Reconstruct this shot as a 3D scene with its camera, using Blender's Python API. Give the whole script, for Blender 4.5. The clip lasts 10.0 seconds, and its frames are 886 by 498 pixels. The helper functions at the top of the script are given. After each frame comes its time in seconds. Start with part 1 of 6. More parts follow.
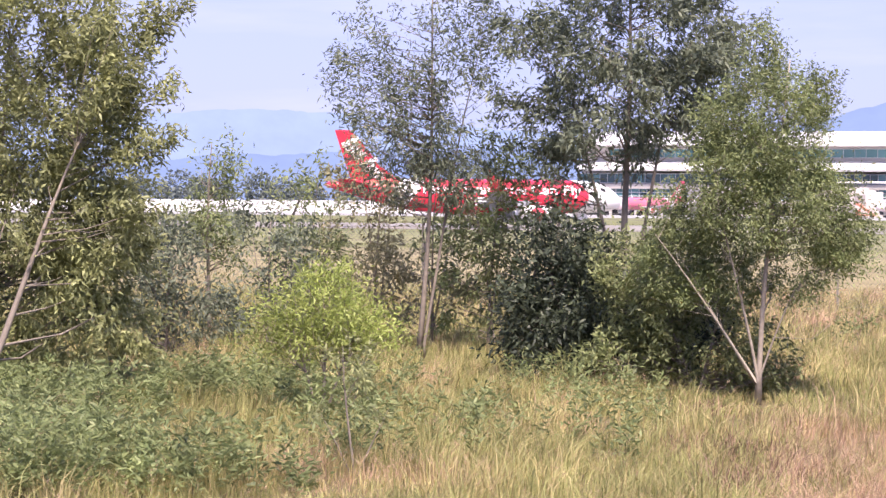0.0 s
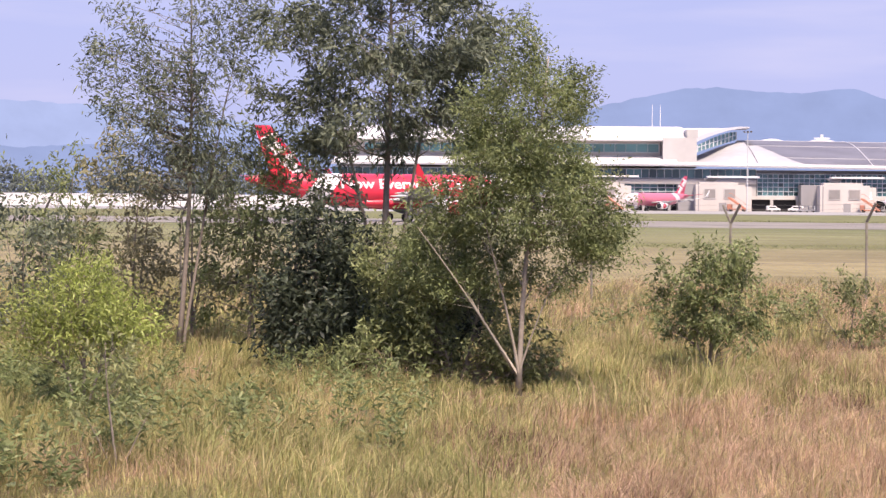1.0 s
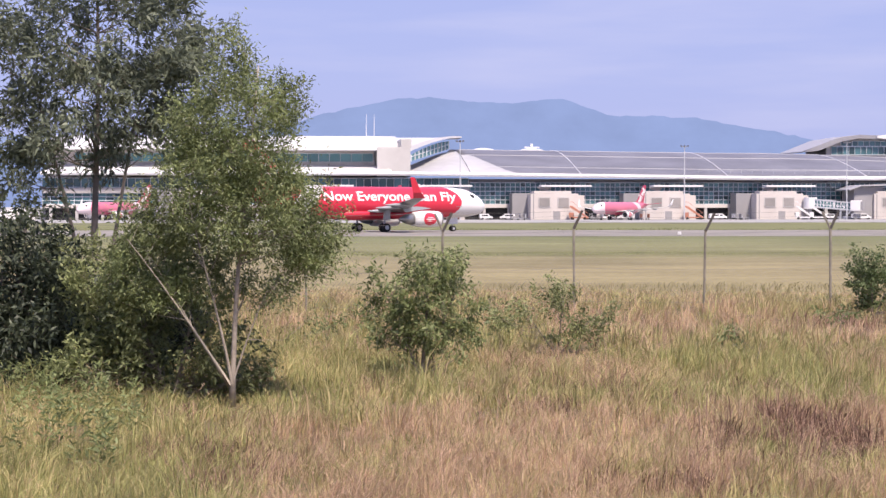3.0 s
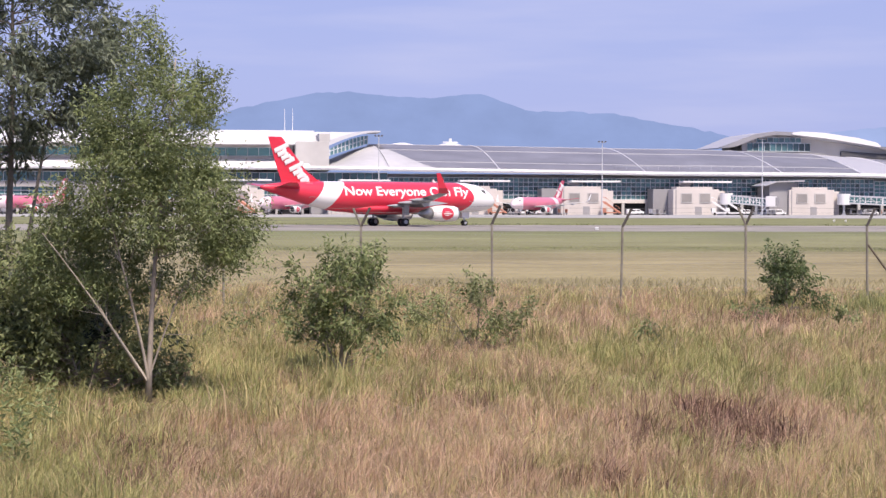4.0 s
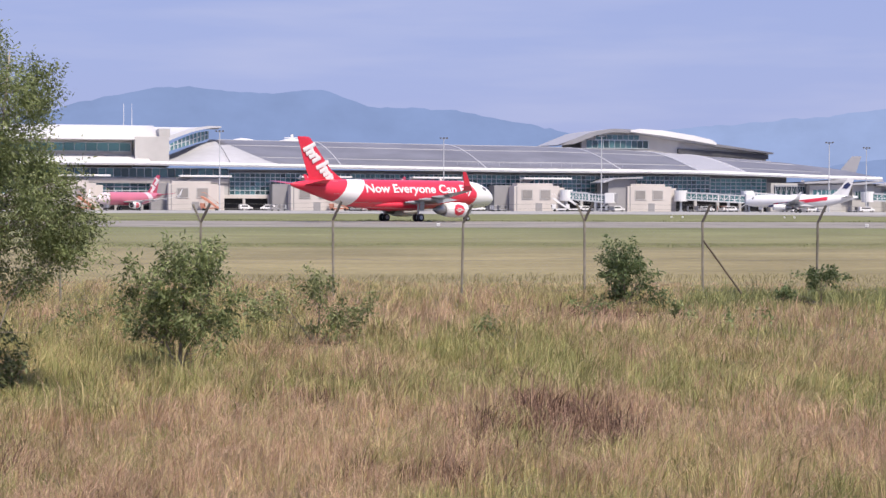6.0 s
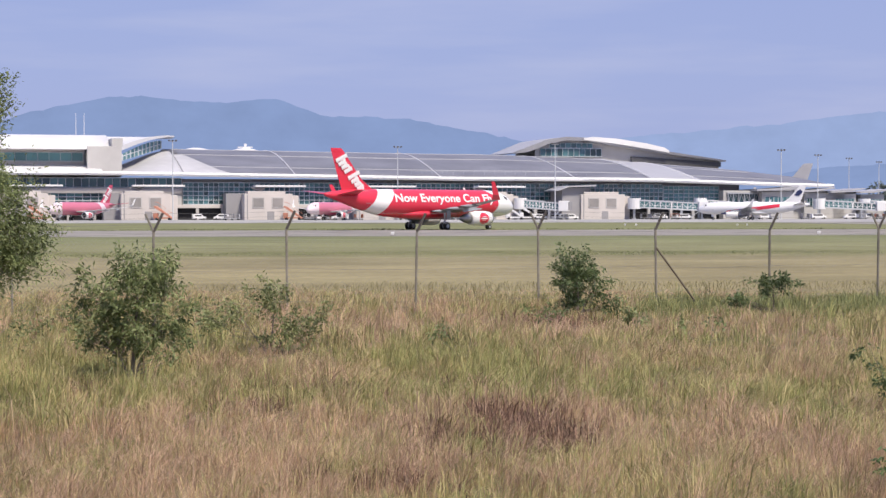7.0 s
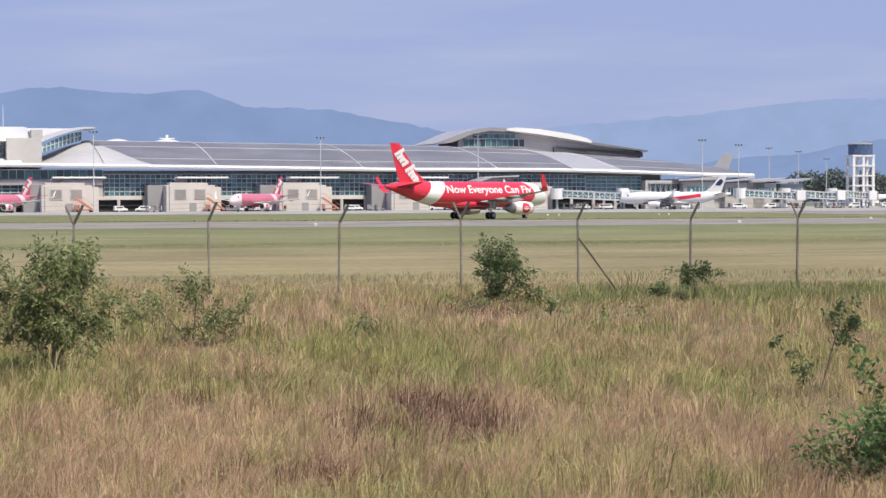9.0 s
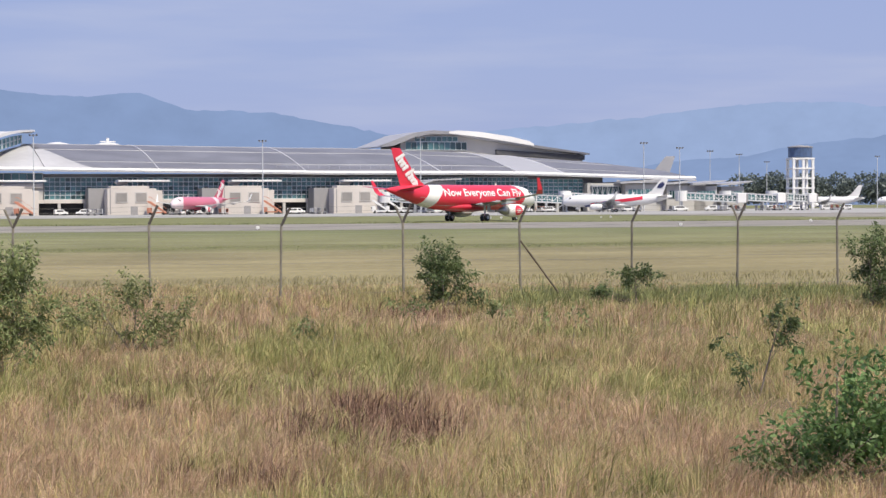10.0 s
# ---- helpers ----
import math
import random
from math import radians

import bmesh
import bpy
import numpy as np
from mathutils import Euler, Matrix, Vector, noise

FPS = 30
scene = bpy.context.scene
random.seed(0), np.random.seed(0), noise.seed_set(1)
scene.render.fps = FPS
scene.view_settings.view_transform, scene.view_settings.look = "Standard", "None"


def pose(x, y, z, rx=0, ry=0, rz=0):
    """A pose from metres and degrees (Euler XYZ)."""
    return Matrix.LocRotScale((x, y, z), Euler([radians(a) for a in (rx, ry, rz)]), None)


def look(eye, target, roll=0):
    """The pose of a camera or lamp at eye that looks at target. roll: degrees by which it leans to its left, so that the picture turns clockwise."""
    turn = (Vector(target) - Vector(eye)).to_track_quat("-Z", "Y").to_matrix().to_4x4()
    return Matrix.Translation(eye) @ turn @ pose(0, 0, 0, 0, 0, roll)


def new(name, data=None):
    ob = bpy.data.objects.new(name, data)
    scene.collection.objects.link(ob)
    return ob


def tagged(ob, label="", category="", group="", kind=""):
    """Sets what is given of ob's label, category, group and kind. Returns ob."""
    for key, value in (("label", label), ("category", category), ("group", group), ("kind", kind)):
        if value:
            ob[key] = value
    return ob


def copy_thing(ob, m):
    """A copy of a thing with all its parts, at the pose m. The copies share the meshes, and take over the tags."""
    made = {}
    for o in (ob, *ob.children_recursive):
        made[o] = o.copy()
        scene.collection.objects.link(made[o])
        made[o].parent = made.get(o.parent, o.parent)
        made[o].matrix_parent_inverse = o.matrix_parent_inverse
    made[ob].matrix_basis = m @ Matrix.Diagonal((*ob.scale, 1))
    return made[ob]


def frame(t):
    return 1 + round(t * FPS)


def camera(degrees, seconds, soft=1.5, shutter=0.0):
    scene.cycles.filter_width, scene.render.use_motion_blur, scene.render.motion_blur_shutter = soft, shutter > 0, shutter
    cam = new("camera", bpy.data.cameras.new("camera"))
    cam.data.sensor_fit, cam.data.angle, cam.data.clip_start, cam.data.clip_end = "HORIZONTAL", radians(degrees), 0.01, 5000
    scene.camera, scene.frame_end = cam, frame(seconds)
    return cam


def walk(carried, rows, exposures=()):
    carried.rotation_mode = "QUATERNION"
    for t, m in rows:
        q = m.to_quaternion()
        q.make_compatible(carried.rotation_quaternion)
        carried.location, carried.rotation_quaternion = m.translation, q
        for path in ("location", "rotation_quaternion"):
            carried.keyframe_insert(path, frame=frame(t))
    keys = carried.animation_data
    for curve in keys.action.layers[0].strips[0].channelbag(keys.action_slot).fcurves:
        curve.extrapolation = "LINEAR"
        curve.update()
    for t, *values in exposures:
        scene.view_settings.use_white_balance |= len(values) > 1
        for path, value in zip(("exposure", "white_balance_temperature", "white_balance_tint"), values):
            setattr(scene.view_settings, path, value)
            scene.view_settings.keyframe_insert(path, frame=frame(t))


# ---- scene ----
cam = camera(27.53, 10.0, soft=1.45)
EYE, DIP, LEAN = 2.6, -1.533, -0.15
# seconds, sideways sway in metres, heading clockwise from north, pitch, roll
ROWS = [
    (0.0, 0.036, -23.120, 0.187, -0.290),
    (0.5, -0.101, -18.936, 0.240, -0.390),
    (1.0, -0.071, -15.372, 0.030, -0.320),
    (1.5, -0.060, -12.348, 0.250, -0.280),
    (2.0, -0.044, -9.548, 0.255, -0.089),
    (2.5, -0.023, -7.847, 0.414, 0.154),
    (4.0, -0.014, -3.803, 0.209, 0.012),
    (4.5, -0.005, -2.890, 0.165, 0.021),
    (5.0, -0.007, -1.705, 0.037, -0.119),
    (5.5, 0.000, 0.000, 0.000, -0.148),
    (7.0, 0.022, 2.652, 0.375, 0.193),
    (7.5, 0.027, 3.567, 0.252, 0.256),
    (8.0, 0.036, 4.237, 0.176, 0.327),
    (8.5, 0.026, 4.497, 0.049, 0.368),
    (9.0, 0.040, 5.079, 0.076, 0.412),
    (9.5, 0.052, 5.897, 0.061, 0.411),
    (10.0, 0.060, 6.895, 0.161, 0.499),
]
walk(cam, [(t, pose(x, 0, EYE, 90 + DIP + p, r + LEAN, -a)) for t, x, a, p, r in ROWS],
     [(0.0, 0.8, 6520, 20), (0.5, 0.47, 6950, 19), (1.5, 0.38, 6800, 18), (2.5, 0.3, 6600, 16), (4.0, 0.18, 6440, 14), (5.5, 0.08, 6380, 11), (7.5, -0.03, 6400, 7), (10.0, -0.01, 6540, 3)])

# ---- light ----
SUN_EL, SUN_AZ = 57.0, 148.0  # degrees; azimuth clockwise from north
world = bpy.data.worlds.new("sky")
scene.world = world
world.use_nodes = True
wn, wl = world.node_tree.nodes, world.node_tree.links
sky = wn.new("ShaderNodeTexSky")
sky.sky_type = "NISHITA"
sky.sun_disc = False
sky.sun_elevation, sky.sun_rotation = radians(SUN_EL), radians(SUN_AZ)
sky.air_density, sky.dust_density, sky.ozone_density = 1.0, 2.5, 2.0
wtc = wn.new("ShaderNodeTexCoord")
wsep = wn.new("ShaderNodeSeparateXYZ")
wl.new(wtc.outputs["Generated"], wsep.inputs[0])
wramp = wn.new("ShaderNodeValToRGB")
wl.new(wsep.outputs["Z"], wramp.inputs[0])
wramp.color_ramp.elements[0].position = 0.0
wramp.color_ramp.elements[0].color = (4.5, 5.05, 8.4, 1)
wramp.color_ramp.elements[1].position = 0.35
wramp.color_ramp.elements[1].color = (2.75, 3.45, 7.3, 1)
wmap = wn.new("ShaderNodeMapping")
wmap.inputs["Scale"].default_value = (3, 3, 26)
wl.new(wtc.outputs["Generated"], wmap.inputs[0])
wno = wn.new("ShaderNodeTexNoise")
wno.inputs["Scale"].default_value, wno.inputs["Detail"].default_value = 1.6, 6
wl.new(wmap.outputs[0], wno.inputs["Vector"])
wcr = wn.new("ShaderNodeValToRGB")
wcr.color_ramp.elements[0].position, wcr.color_ramp.elements[0].color = 0.5, (0, 0, 0, 1)
wcr.color_ramp.elements[1].position, wcr.color_ramp.elements[1].color = 0.8, (0.34, 0.34, 0.34, 1)
wl.new(wno.outputs["Fac"], wcr.inputs[0])
whz = wn.new("ShaderNodeMixRGB")
whz.inputs[0].default_value = 0.8
wl.new(sky.outputs[0], whz.inputs[1])
wl.new(wramp.outputs[0], whz.inputs[2])
wcl = wn.new("ShaderNodeMixRGB")
wcl.inputs[2].default_value = (6.6, 6.5, 8.0, 1)
wl.new(wcr.outputs[0], wcl.inputs[0])
wl.new(whz.outputs[0], wcl.inputs[1])
wbg = wn["Background"]
wbg.inputs["Strength"].default_value = 0.1
wl.new(wcl.outputs[0], wbg.inputs["Color"])
sun = new("sun", bpy.data.lights.new("sun", "SUN"))
sun.data.energy, sun.data.angle, sun.data.color = 5.6, radians(8.0), (1.0, 0.89, 0.77)
sd = Vector((math.sin(radians(SUN_AZ)) * math.cos(radians(SUN_EL)), math.cos(radians(SUN_AZ)) * math.cos(radians(SUN_EL)), math.sin(radians(SUN_EL))))
sun.matrix_world = look(sd * 100, (0, 0, 0))

# ---- materials ----
def mat(name, a, b=None, scale=3.0, rough=0.7, metal=0.0, bump=0.0, coat=0.0, stain=0.25, spec=0.4, rand=0.0):
    """Two-scale noise between colours a and b, with fine bump."""
    m = bpy.data.materials.new(name)
    m.use_nodes = True
    n, l = m.node_tree.nodes, m.node_tree.links
    bs = n["Principled BSDF"]
    b = b or tuple(c * 0.8 for c in a)
    tc = n.new("ShaderNodeTexCoord")
    n1 = n.new("ShaderNodeTexNoise")
    n1.inputs["Scale"].default_value, n1.inputs["Detail"].default_value = scale, 6
    n2 = n.new("ShaderNodeTexNoise")
    n2.inputs["Scale"].default_value, n2.inputs["Detail"].default_value = scale * 0.13, 3
    l.new(tc.outputs["Object"], n1.inputs["Vector"])
    l.new(tc.outputs["Object"], n2.inputs["Vector"])
    mx = n.new("ShaderNodeMixRGB")
    mx.inputs[1].default_value, mx.inputs[2].default_value = (*a, 1), (*b, 1)
    l.new(n1.outputs["Fac"], mx.inputs[0])
    mu = n.new("ShaderNodeMixRGB")
    mu.blend_type = "MULTIPLY"
    mu.inputs[0].default_value = 1.0
    mr = n.new("ShaderNodeMapRange")
    mr.inputs["From Min"].default_value, mr.inputs["From Max"].default_value = 0.3, 0.7
    mr.inputs["To Min"].default_value, mr.inputs["To Max"].default_value = 1 - stain, 1.0
    l.new(n2.outputs["Fac"], mr.inputs["Value"])
    l.new(mx.outputs[0], mu.inputs[1])
    l.new(mr.outputs[0], mu.inputs[2])
    out = mu.outputs[0]
    if rand:
        oi = n.new("ShaderNodeObjectInfo")
        r2 = n.new("ShaderNodeMapRange")
        r2.inputs["To Min"].default_value, r2.inputs["To Max"].default_value = 1 - rand, 1
        l.new(oi.outputs["Random"], r2.inputs["Value"])
        m3 = n.new("ShaderNodeMixRGB")
        m3.blend_type, m3.inputs[0].default_value = "MULTIPLY", 1
        l.new(out, m3.inputs[1])
        l.new(r2.outputs[0], m3.inputs[2])
        out = m3.outputs[0]
    l.new(out, bs.inputs["Base Color"])
    bs.inputs["Roughness"].default_value, bs.inputs["Metallic"].default_value = rough, metal
    bs.inputs["Specular IOR Level"].default_value, bs.inputs["Coat Weight"].default_value = spec, coat
    if bump:
        bp = n.new("ShaderNodeBump")
        bp.inputs["Strength"].default_value, bp.inputs["Distance"].default_value = bump, 0.02
        l.new(n1.outputs["Fac"], bp.inputs["Height"])
        l.new(bp.outputs[0], bs.inputs["Normal"])
    return m


def leafmat(name, a, b, c, through_light=0.36, rough=0.5, spread=0.6):
    """Foliage: each leaf its own tone between three colours, partly lit through."""
    m = bpy.data.materials.new(name)
    m.use_nodes = True
    n, l = m.node_tree.nodes, m.node_tree.links
    bs = n["Principled BSDF"]
    a, c = ([q + (p - q) * spread for p, q in zip(k, b)] for k in (a, c))
    ge = n.new("ShaderNodeNewGeometry")
    cr = n.new("ShaderNodeValToRGB")
    cr.color_ramp.elements[0].color, cr.color_ramp.elements[1].color = (*a, 1), (*c, 1)
    cr.color_ramp.elements.new(0.5).color = (*b, 1)
    l.new(ge.outputs["Random Per Island"], cr.inputs[0])
    no = n.new("ShaderNodeTexNoise")
    no.inputs["Scale"].default_value, no.inputs["Detail"].default_value = 1.5, 4
    l.new(ge.outputs["Position"], no.inputs["Vector"])
    mr = n.new("ShaderNodeMapRange")
    mr.inputs["From Min"].default_value, mr.inputs["From Max"].default_value = 0.3, 0.7
    mr.inputs["To Min"].default_value, mr.inputs["To Max"].default_value = 0.62, 1.3
    l.new(no.outputs["Fac"], mr.inputs["Value"])
    mu = n.new("ShaderNodeMixRGB")
    mu.blend_type, mu.inputs[0].default_value = "MULTIPLY", 1
    l.new(cr.outputs[0], mu.inputs[1])
    l.new(mr.outputs[0], mu.inputs[2])
    l.new(mu.outputs[0], bs.inputs["Base Color"])
    bs.inputs["Roughness"].default_value, bs.inputs["Specular IOR Level"].default_value = rough, 0.3
    tr = n.new("ShaderNodeBsdfTranslucent")
    l.new(mu.outputs[0], tr.inputs["Color"])
    ms = n.new("ShaderNodeMixShader")
    ms.inputs[0].default_value = through_light
    l.new(bs.outputs[0], ms.inputs[1])
    l.new(tr.outputs[0], ms.inputs[2])
    l.new(ms.outputs[0], n["Material Output"].inputs["Surface"])
    return m


M = {
    "bark": mat("bark", (0.34, 0.29, 0.24), (0.18, 0.15, 0.12), 14, 0.9, bump=0.6),
    "pale_bark": mat("pale_bark", (0.46, 0.40, 0.33), (0.3, 0.25, 0.2), 14, 0.9, bump=0.6),
    "leaf": leafmat("leaf", (0.11, 0.145, 0.062), (0.23, 0.275, 0.115), (0.4, 0.425, 0.2)),
    "leaf_mid": leafmat("leaf_mid", (0.115, 0.145, 0.062), (0.235, 0.265, 0.115), (0.4, 0.41, 0.2)),
    "leaf_dark": leafmat("leaf_dark", (0.09, 0.11, 0.08), (0.178, 0.208, 0.142), (0.33, 0.36, 0.245)),
    # leaves darkened to paint in the shade under the tall tree
    "leaf_shaded": leafmat("leaf_shaded", (0.025, 0.035, 0.025), (0.055, 0.07, 0.043), (0.125, 0.15, 0.09), 0.2),
    "leaf_green": leafmat("leaf_green", (0.07, 0.105, 0.045), (0.135, 0.18, 0.075), (0.24, 0.285, 0.125)),
    "leaf_olive": leafmat("leaf_olive", (0.13, 0.15, 0.072), (0.295, 0.315, 0.14), (0.47, 0.48, 0.23)),
    "leaf_bright": leafmat("leaf_bright", (0.2, 0.25, 0.055), (0.335, 0.395, 0.11), (0.5, 0.54, 0.18)),
    "leaf_brown": leafmat("leaf_brown", (0.155, 0.148, 0.088), (0.31, 0.295, 0.165), (0.47, 0.42, 0.25)),
    "leaf_fresh": leafmat("leaf_fresh", (0.072, 0.138, 0.045), (0.155, 0.255, 0.085), (0.28, 0.39, 0.15), spread=0.8),
    "weed": leafmat("weed", (0.12, 0.16, 0.065), (0.225, 0.27, 0.11), (0.37, 0.4, 0.185)),
    "grass_green": leafmat("grass_green", (0.204, 0.215, 0.080), (0.331, 0.330, 0.126), (0.479, 0.455, 0.191), 0.3, 0.7, 0.75),
    "grass_straw": leafmat("grass_straw", (0.316, 0.250, 0.112), (0.489, 0.400, 0.191), (0.662, 0.560, 0.294), 0.3, 0.7, 0.75),
    "grass_pink": leafmat("grass_pink", (0.343, 0.210, 0.130), (0.541, 0.365, 0.243), (0.707, 0.520, 0.373), 0.3, 0.7, 0.75),
    "grass_brown": leafmat("grass_brown", (0.085, 0.046, 0.032), (0.19, 0.112, 0.078), (0.34, 0.215, 0.16), 0.15, 0.8, 1.0),
    "grass_field": leafmat("grass_field", (0.24, 0.215, 0.1), (0.31, 0.275, 0.135), (0.38, 0.335, 0.175), 0.3, 0.8, 0.7),
    "grass_ditch": leafmat("grass_ditch", (0.145, 0.17, 0.07), (0.22, 0.245, 0.105), (0.31, 0.315, 0.15), 0.2, 0.8, 0.8),
    "post": mat("post", (0.46, 0.42, 0.35), (0.2, 0.175, 0.14), 7, 0.9, bump=0.5, stain=0.45, rand=0.35),
    "rust": mat("rust", (0.2, 0.16, 0.12), (0.1, 0.08, 0.06), 9, 0.85, bump=0.4),
    "arm": mat("arm", (0.13, 0.115, 0.1), (0.07, 0.06, 0.055), 9, 0.8),
    "wire": mat("wire", (0.32, 0.31, 0.3), None, 6, 0.6, metal=0.6),
    "asphalt": mat("asphalt", (0.31, 0.285, 0.25), (0.25, 0.23, 0.205), 0.8, 0.95, stain=0.35),
    "apron": mat("apron", (0.42, 0.41, 0.39), (0.33, 0.32, 0.31), 0.3, 0.9, stain=0.3),
    "cream": mat("cream", (0.68, 0.63, 0.59), (0.58, 0.53, 0.49), 0.5, 0.8, stain=0.15, rand=0.06),
    "concrete": mat("concrete", (0.58, 0.56, 0.54), (0.5, 0.48, 0.46), 0.4, 0.85, stain=0.2),
    "grey_wall": mat("grey_wall", (0.36, 0.35, 0.35), (0.3, 0.29, 0.3), 0.4, 0.85, stain=0.2),
    "roof_grey": mat("roof_grey", (0.27, 0.265, 0.285), (0.2, 0.2, 0.225), 0.5, 0.5, metal=0.25, stain=0.3),
    "roof_grey_light": mat("roof_grey_light", (0.5, 0.49, 0.5), (0.4, 0.395, 0.41), 0.15, 0.45, metal=0.2, stain=0.12),
    "roof_white": mat("roof_white", (0.74, 0.73, 0.73), (0.62, 0.61, 0.62), 0.15, 0.5, stain=0.18),
    "roof_pale": mat("roof_pale", (0.56, 0.55, 0.55), (0.44, 0.43, 0.44), 0.3, 0.55, stain=0.3),
    "white": mat("white", (0.8, 0.79, 0.78), (0.74, 0.73, 0.72), 0.6, 0.5, stain=0.08),
    "pale_metal": mat("pale_metal", (0.62, 0.63, 0.64), (0.54, 0.55, 0.57), 0.5, 0.5, metal=0.1, stain=0.15),
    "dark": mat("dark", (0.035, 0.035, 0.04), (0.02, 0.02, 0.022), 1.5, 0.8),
    "louvre": mat("louvre", (0.11, 0.11, 0.12), (0.06, 0.06, 0.065), 0.8, 0.6),
    "blind": mat("blind", (0.36, 0.33, 0.31), (0.26, 0.25, 0.24), 0.6, 0.6),
    "glass": mat("glass", (0.19, 0.41, 0.44), (0.07, 0.19, 0.23), 0.2, 0.12, spec=0.8, stain=0.5, rand=0.8),
    "glass_teal": mat("glass_teal", (0.16, 0.36, 0.37), (0.10, 0.26, 0.28), 0.2, 0.15, spec=0.7, rand=0.4),
    "mullion": mat("mullion", (0.64, 0.69, 0.72), None, 1.0, 0.5),
    "steel": mat("steel", (0.55, 0.56, 0.58), (0.45, 0.46, 0.48), 1.0, 0.45, metal=0.5),
    "red": mat("red", (0.7, 0.035, 0.07), (0.62, 0.028, 0.055), 0.4, 0.35, coat=0.4, stain=0.08),
    # red with the haze of distance put into the colour
    "hazed_red": mat("hazed_red", (0.54, 0.08, 0.145), (0.46, 0.065, 0.12), 0.4, 0.4, coat=0.3, stain=0.1),
    "navy": mat("navy", (0.04, 0.05, 0.14), None, 1.0, 0.4),
    "tyre": mat("tyre", (0.025, 0.025, 0.025), None, 4.0, 0.85),
    "engine_metal": mat("engine_metal", (0.45, 0.45, 0.46), (0.3, 0.3, 0.31), 2.0, 0.35, metal=0.8),
    "wing_grey": mat("wing_grey", (0.42, 0.43, 0.45), (0.36, 0.37, 0.39), 0.6, 0.45, metal=0.2),
    "orange": mat("orange", (0.62, 0.28, 0.19), (0.52, 0.22, 0.14), 1.0, 0.6),
    "tower_blue": mat("tower_blue", (0.12, 0.2, 0.38), (0.05, 0.06, 0.09), 0.5, 0.3),
    # distant leaves, paled and blued to paint in the haze
    "far_tree_hazed": leafmat("far_tree_hazed", (0.12, 0.145, 0.135), (0.15, 0.18, 0.165), (0.18, 0.21, 0.19), 0.2),
}


def ground_material():
    """Field soil and grass in strips: dark thatch under the rough, straw hay, a green ditch line, mown green verge; all broken by noise."""
    m = bpy.data.materials.new("field")
    m.use_nodes = True
    n, l = m.node_tree.nodes, m.node_tree.links
    bs = n["Principled BSDF"]
    ge = n.new("ShaderNodeNewGeometry")
    rot = n.new("ShaderNodeVectorRotate")
    rot.rotation_type = "Z_AXIS"
    rot.inputs["Angle"].default_value = radians(-6)
    l.new(ge.outputs["Position"], rot.inputs["Vector"])
    sp = n.new("ShaderNodeSeparateXYZ")
    l.new(rot.outputs[0], sp.inputs[0])

    def wave(scale, detail, src):
        k = n.new("ShaderNodeTexNoise")
        k.inputs["Scale"].default_value, k.inputs["Detail"].default_value = scale, detail
        l.new(src, k.inputs["Vector"])
        return k.outputs["Fac"]

    def calc(op, a, b):
        k = n.new("ShaderNodeMath")
        k.operation = op
        for i, v in enumerate((a, b)):
            if isinstance(v, (int, float)):
                k.inputs[i].default_value = v
            else:
                l.new(v, k.inputs[i])
        return k.outputs[0]
    edge = calc("MULTIPLY", calc("SUBTRACT", wave(0.12, 6, ge.outputs["Position"]), 0.5), 22)
    far = calc("DIVIDE", calc("ADD", sp.outputs["Y"], edge), 240)
    cr = n.new("ShaderNodeValToRGB")
    bands = ((0.19, (0.16, 0.13, 0.072)), (0.24, (0.27, 0.23, 0.124)), (0.36, (0.26, 0.224, 0.124)), (0.43, (0.24, 0.213, 0.12)), (0.46, (0.19, 0.184, 0.09)), (0.485, (0.19, 0.186, 0.09)), (0.53, (0.218, 0.213, 0.111)), (0.66, (0.202, 0.205, 0.105)), (0.78, (0.165, 0.178, 0.087)), (0.86, (0.185, 0.19, 0.095)))
    cr.color_ramp.elements[0].position, cr.color_ramp.elements[0].color = bands[0][0], (*bands[0][1], 1)
    cr.color_ramp.elements[1].position, cr.color_ramp.elements[1].color = bands[-1][0], (*bands[-1][1], 1)
    for p, c in bands[1:-1]:
        cr.color_ramp.elements.new(p).color = (*c, 1)
    l.new(far, cr.inputs[0])
    mp = n.new("ShaderNodeMapping")
    mp.inputs["Scale"].default_value = (0.05, 0.3, 0.3)
    l.new(rot.outputs[0], mp.inputs[0])
    out = cr.outputs[0]
    for src, lo, hi in ((wave(1.0, 8, mp.outputs[0]), 0.86, 1.1), (wave(1.7, 8, ge.outputs["Position"]), 0.82, 1.12), (wave(0.09, 4, ge.outputs["Position"]), 0.82, 1.12)):
        mr = n.new("ShaderNodeMapRange")
        mr.inputs["From Min"].default_value, mr.inputs["From Max"].default_value = 0.32, 0.68
        mr.inputs["To Min"].default_value, mr.inputs["To Max"].default_value = lo, hi
        l.new(src, mr.inputs["Value"])
        mu = n.new("ShaderNodeMixRGB")
        mu.blend_type, mu.inputs[0].default_value = "MULTIPLY", 1
        l.new(out, mu.inputs[1])
        l.new(mr.outputs[0], mu.inputs[2])
        out = mu.outputs[0]
    l.new(out, bs.inputs["Base Color"])
    bs.inputs["Roughness"].default_value, bs.inputs["Specular IOR Level"].default_value = 1.0, 0.1
    return m


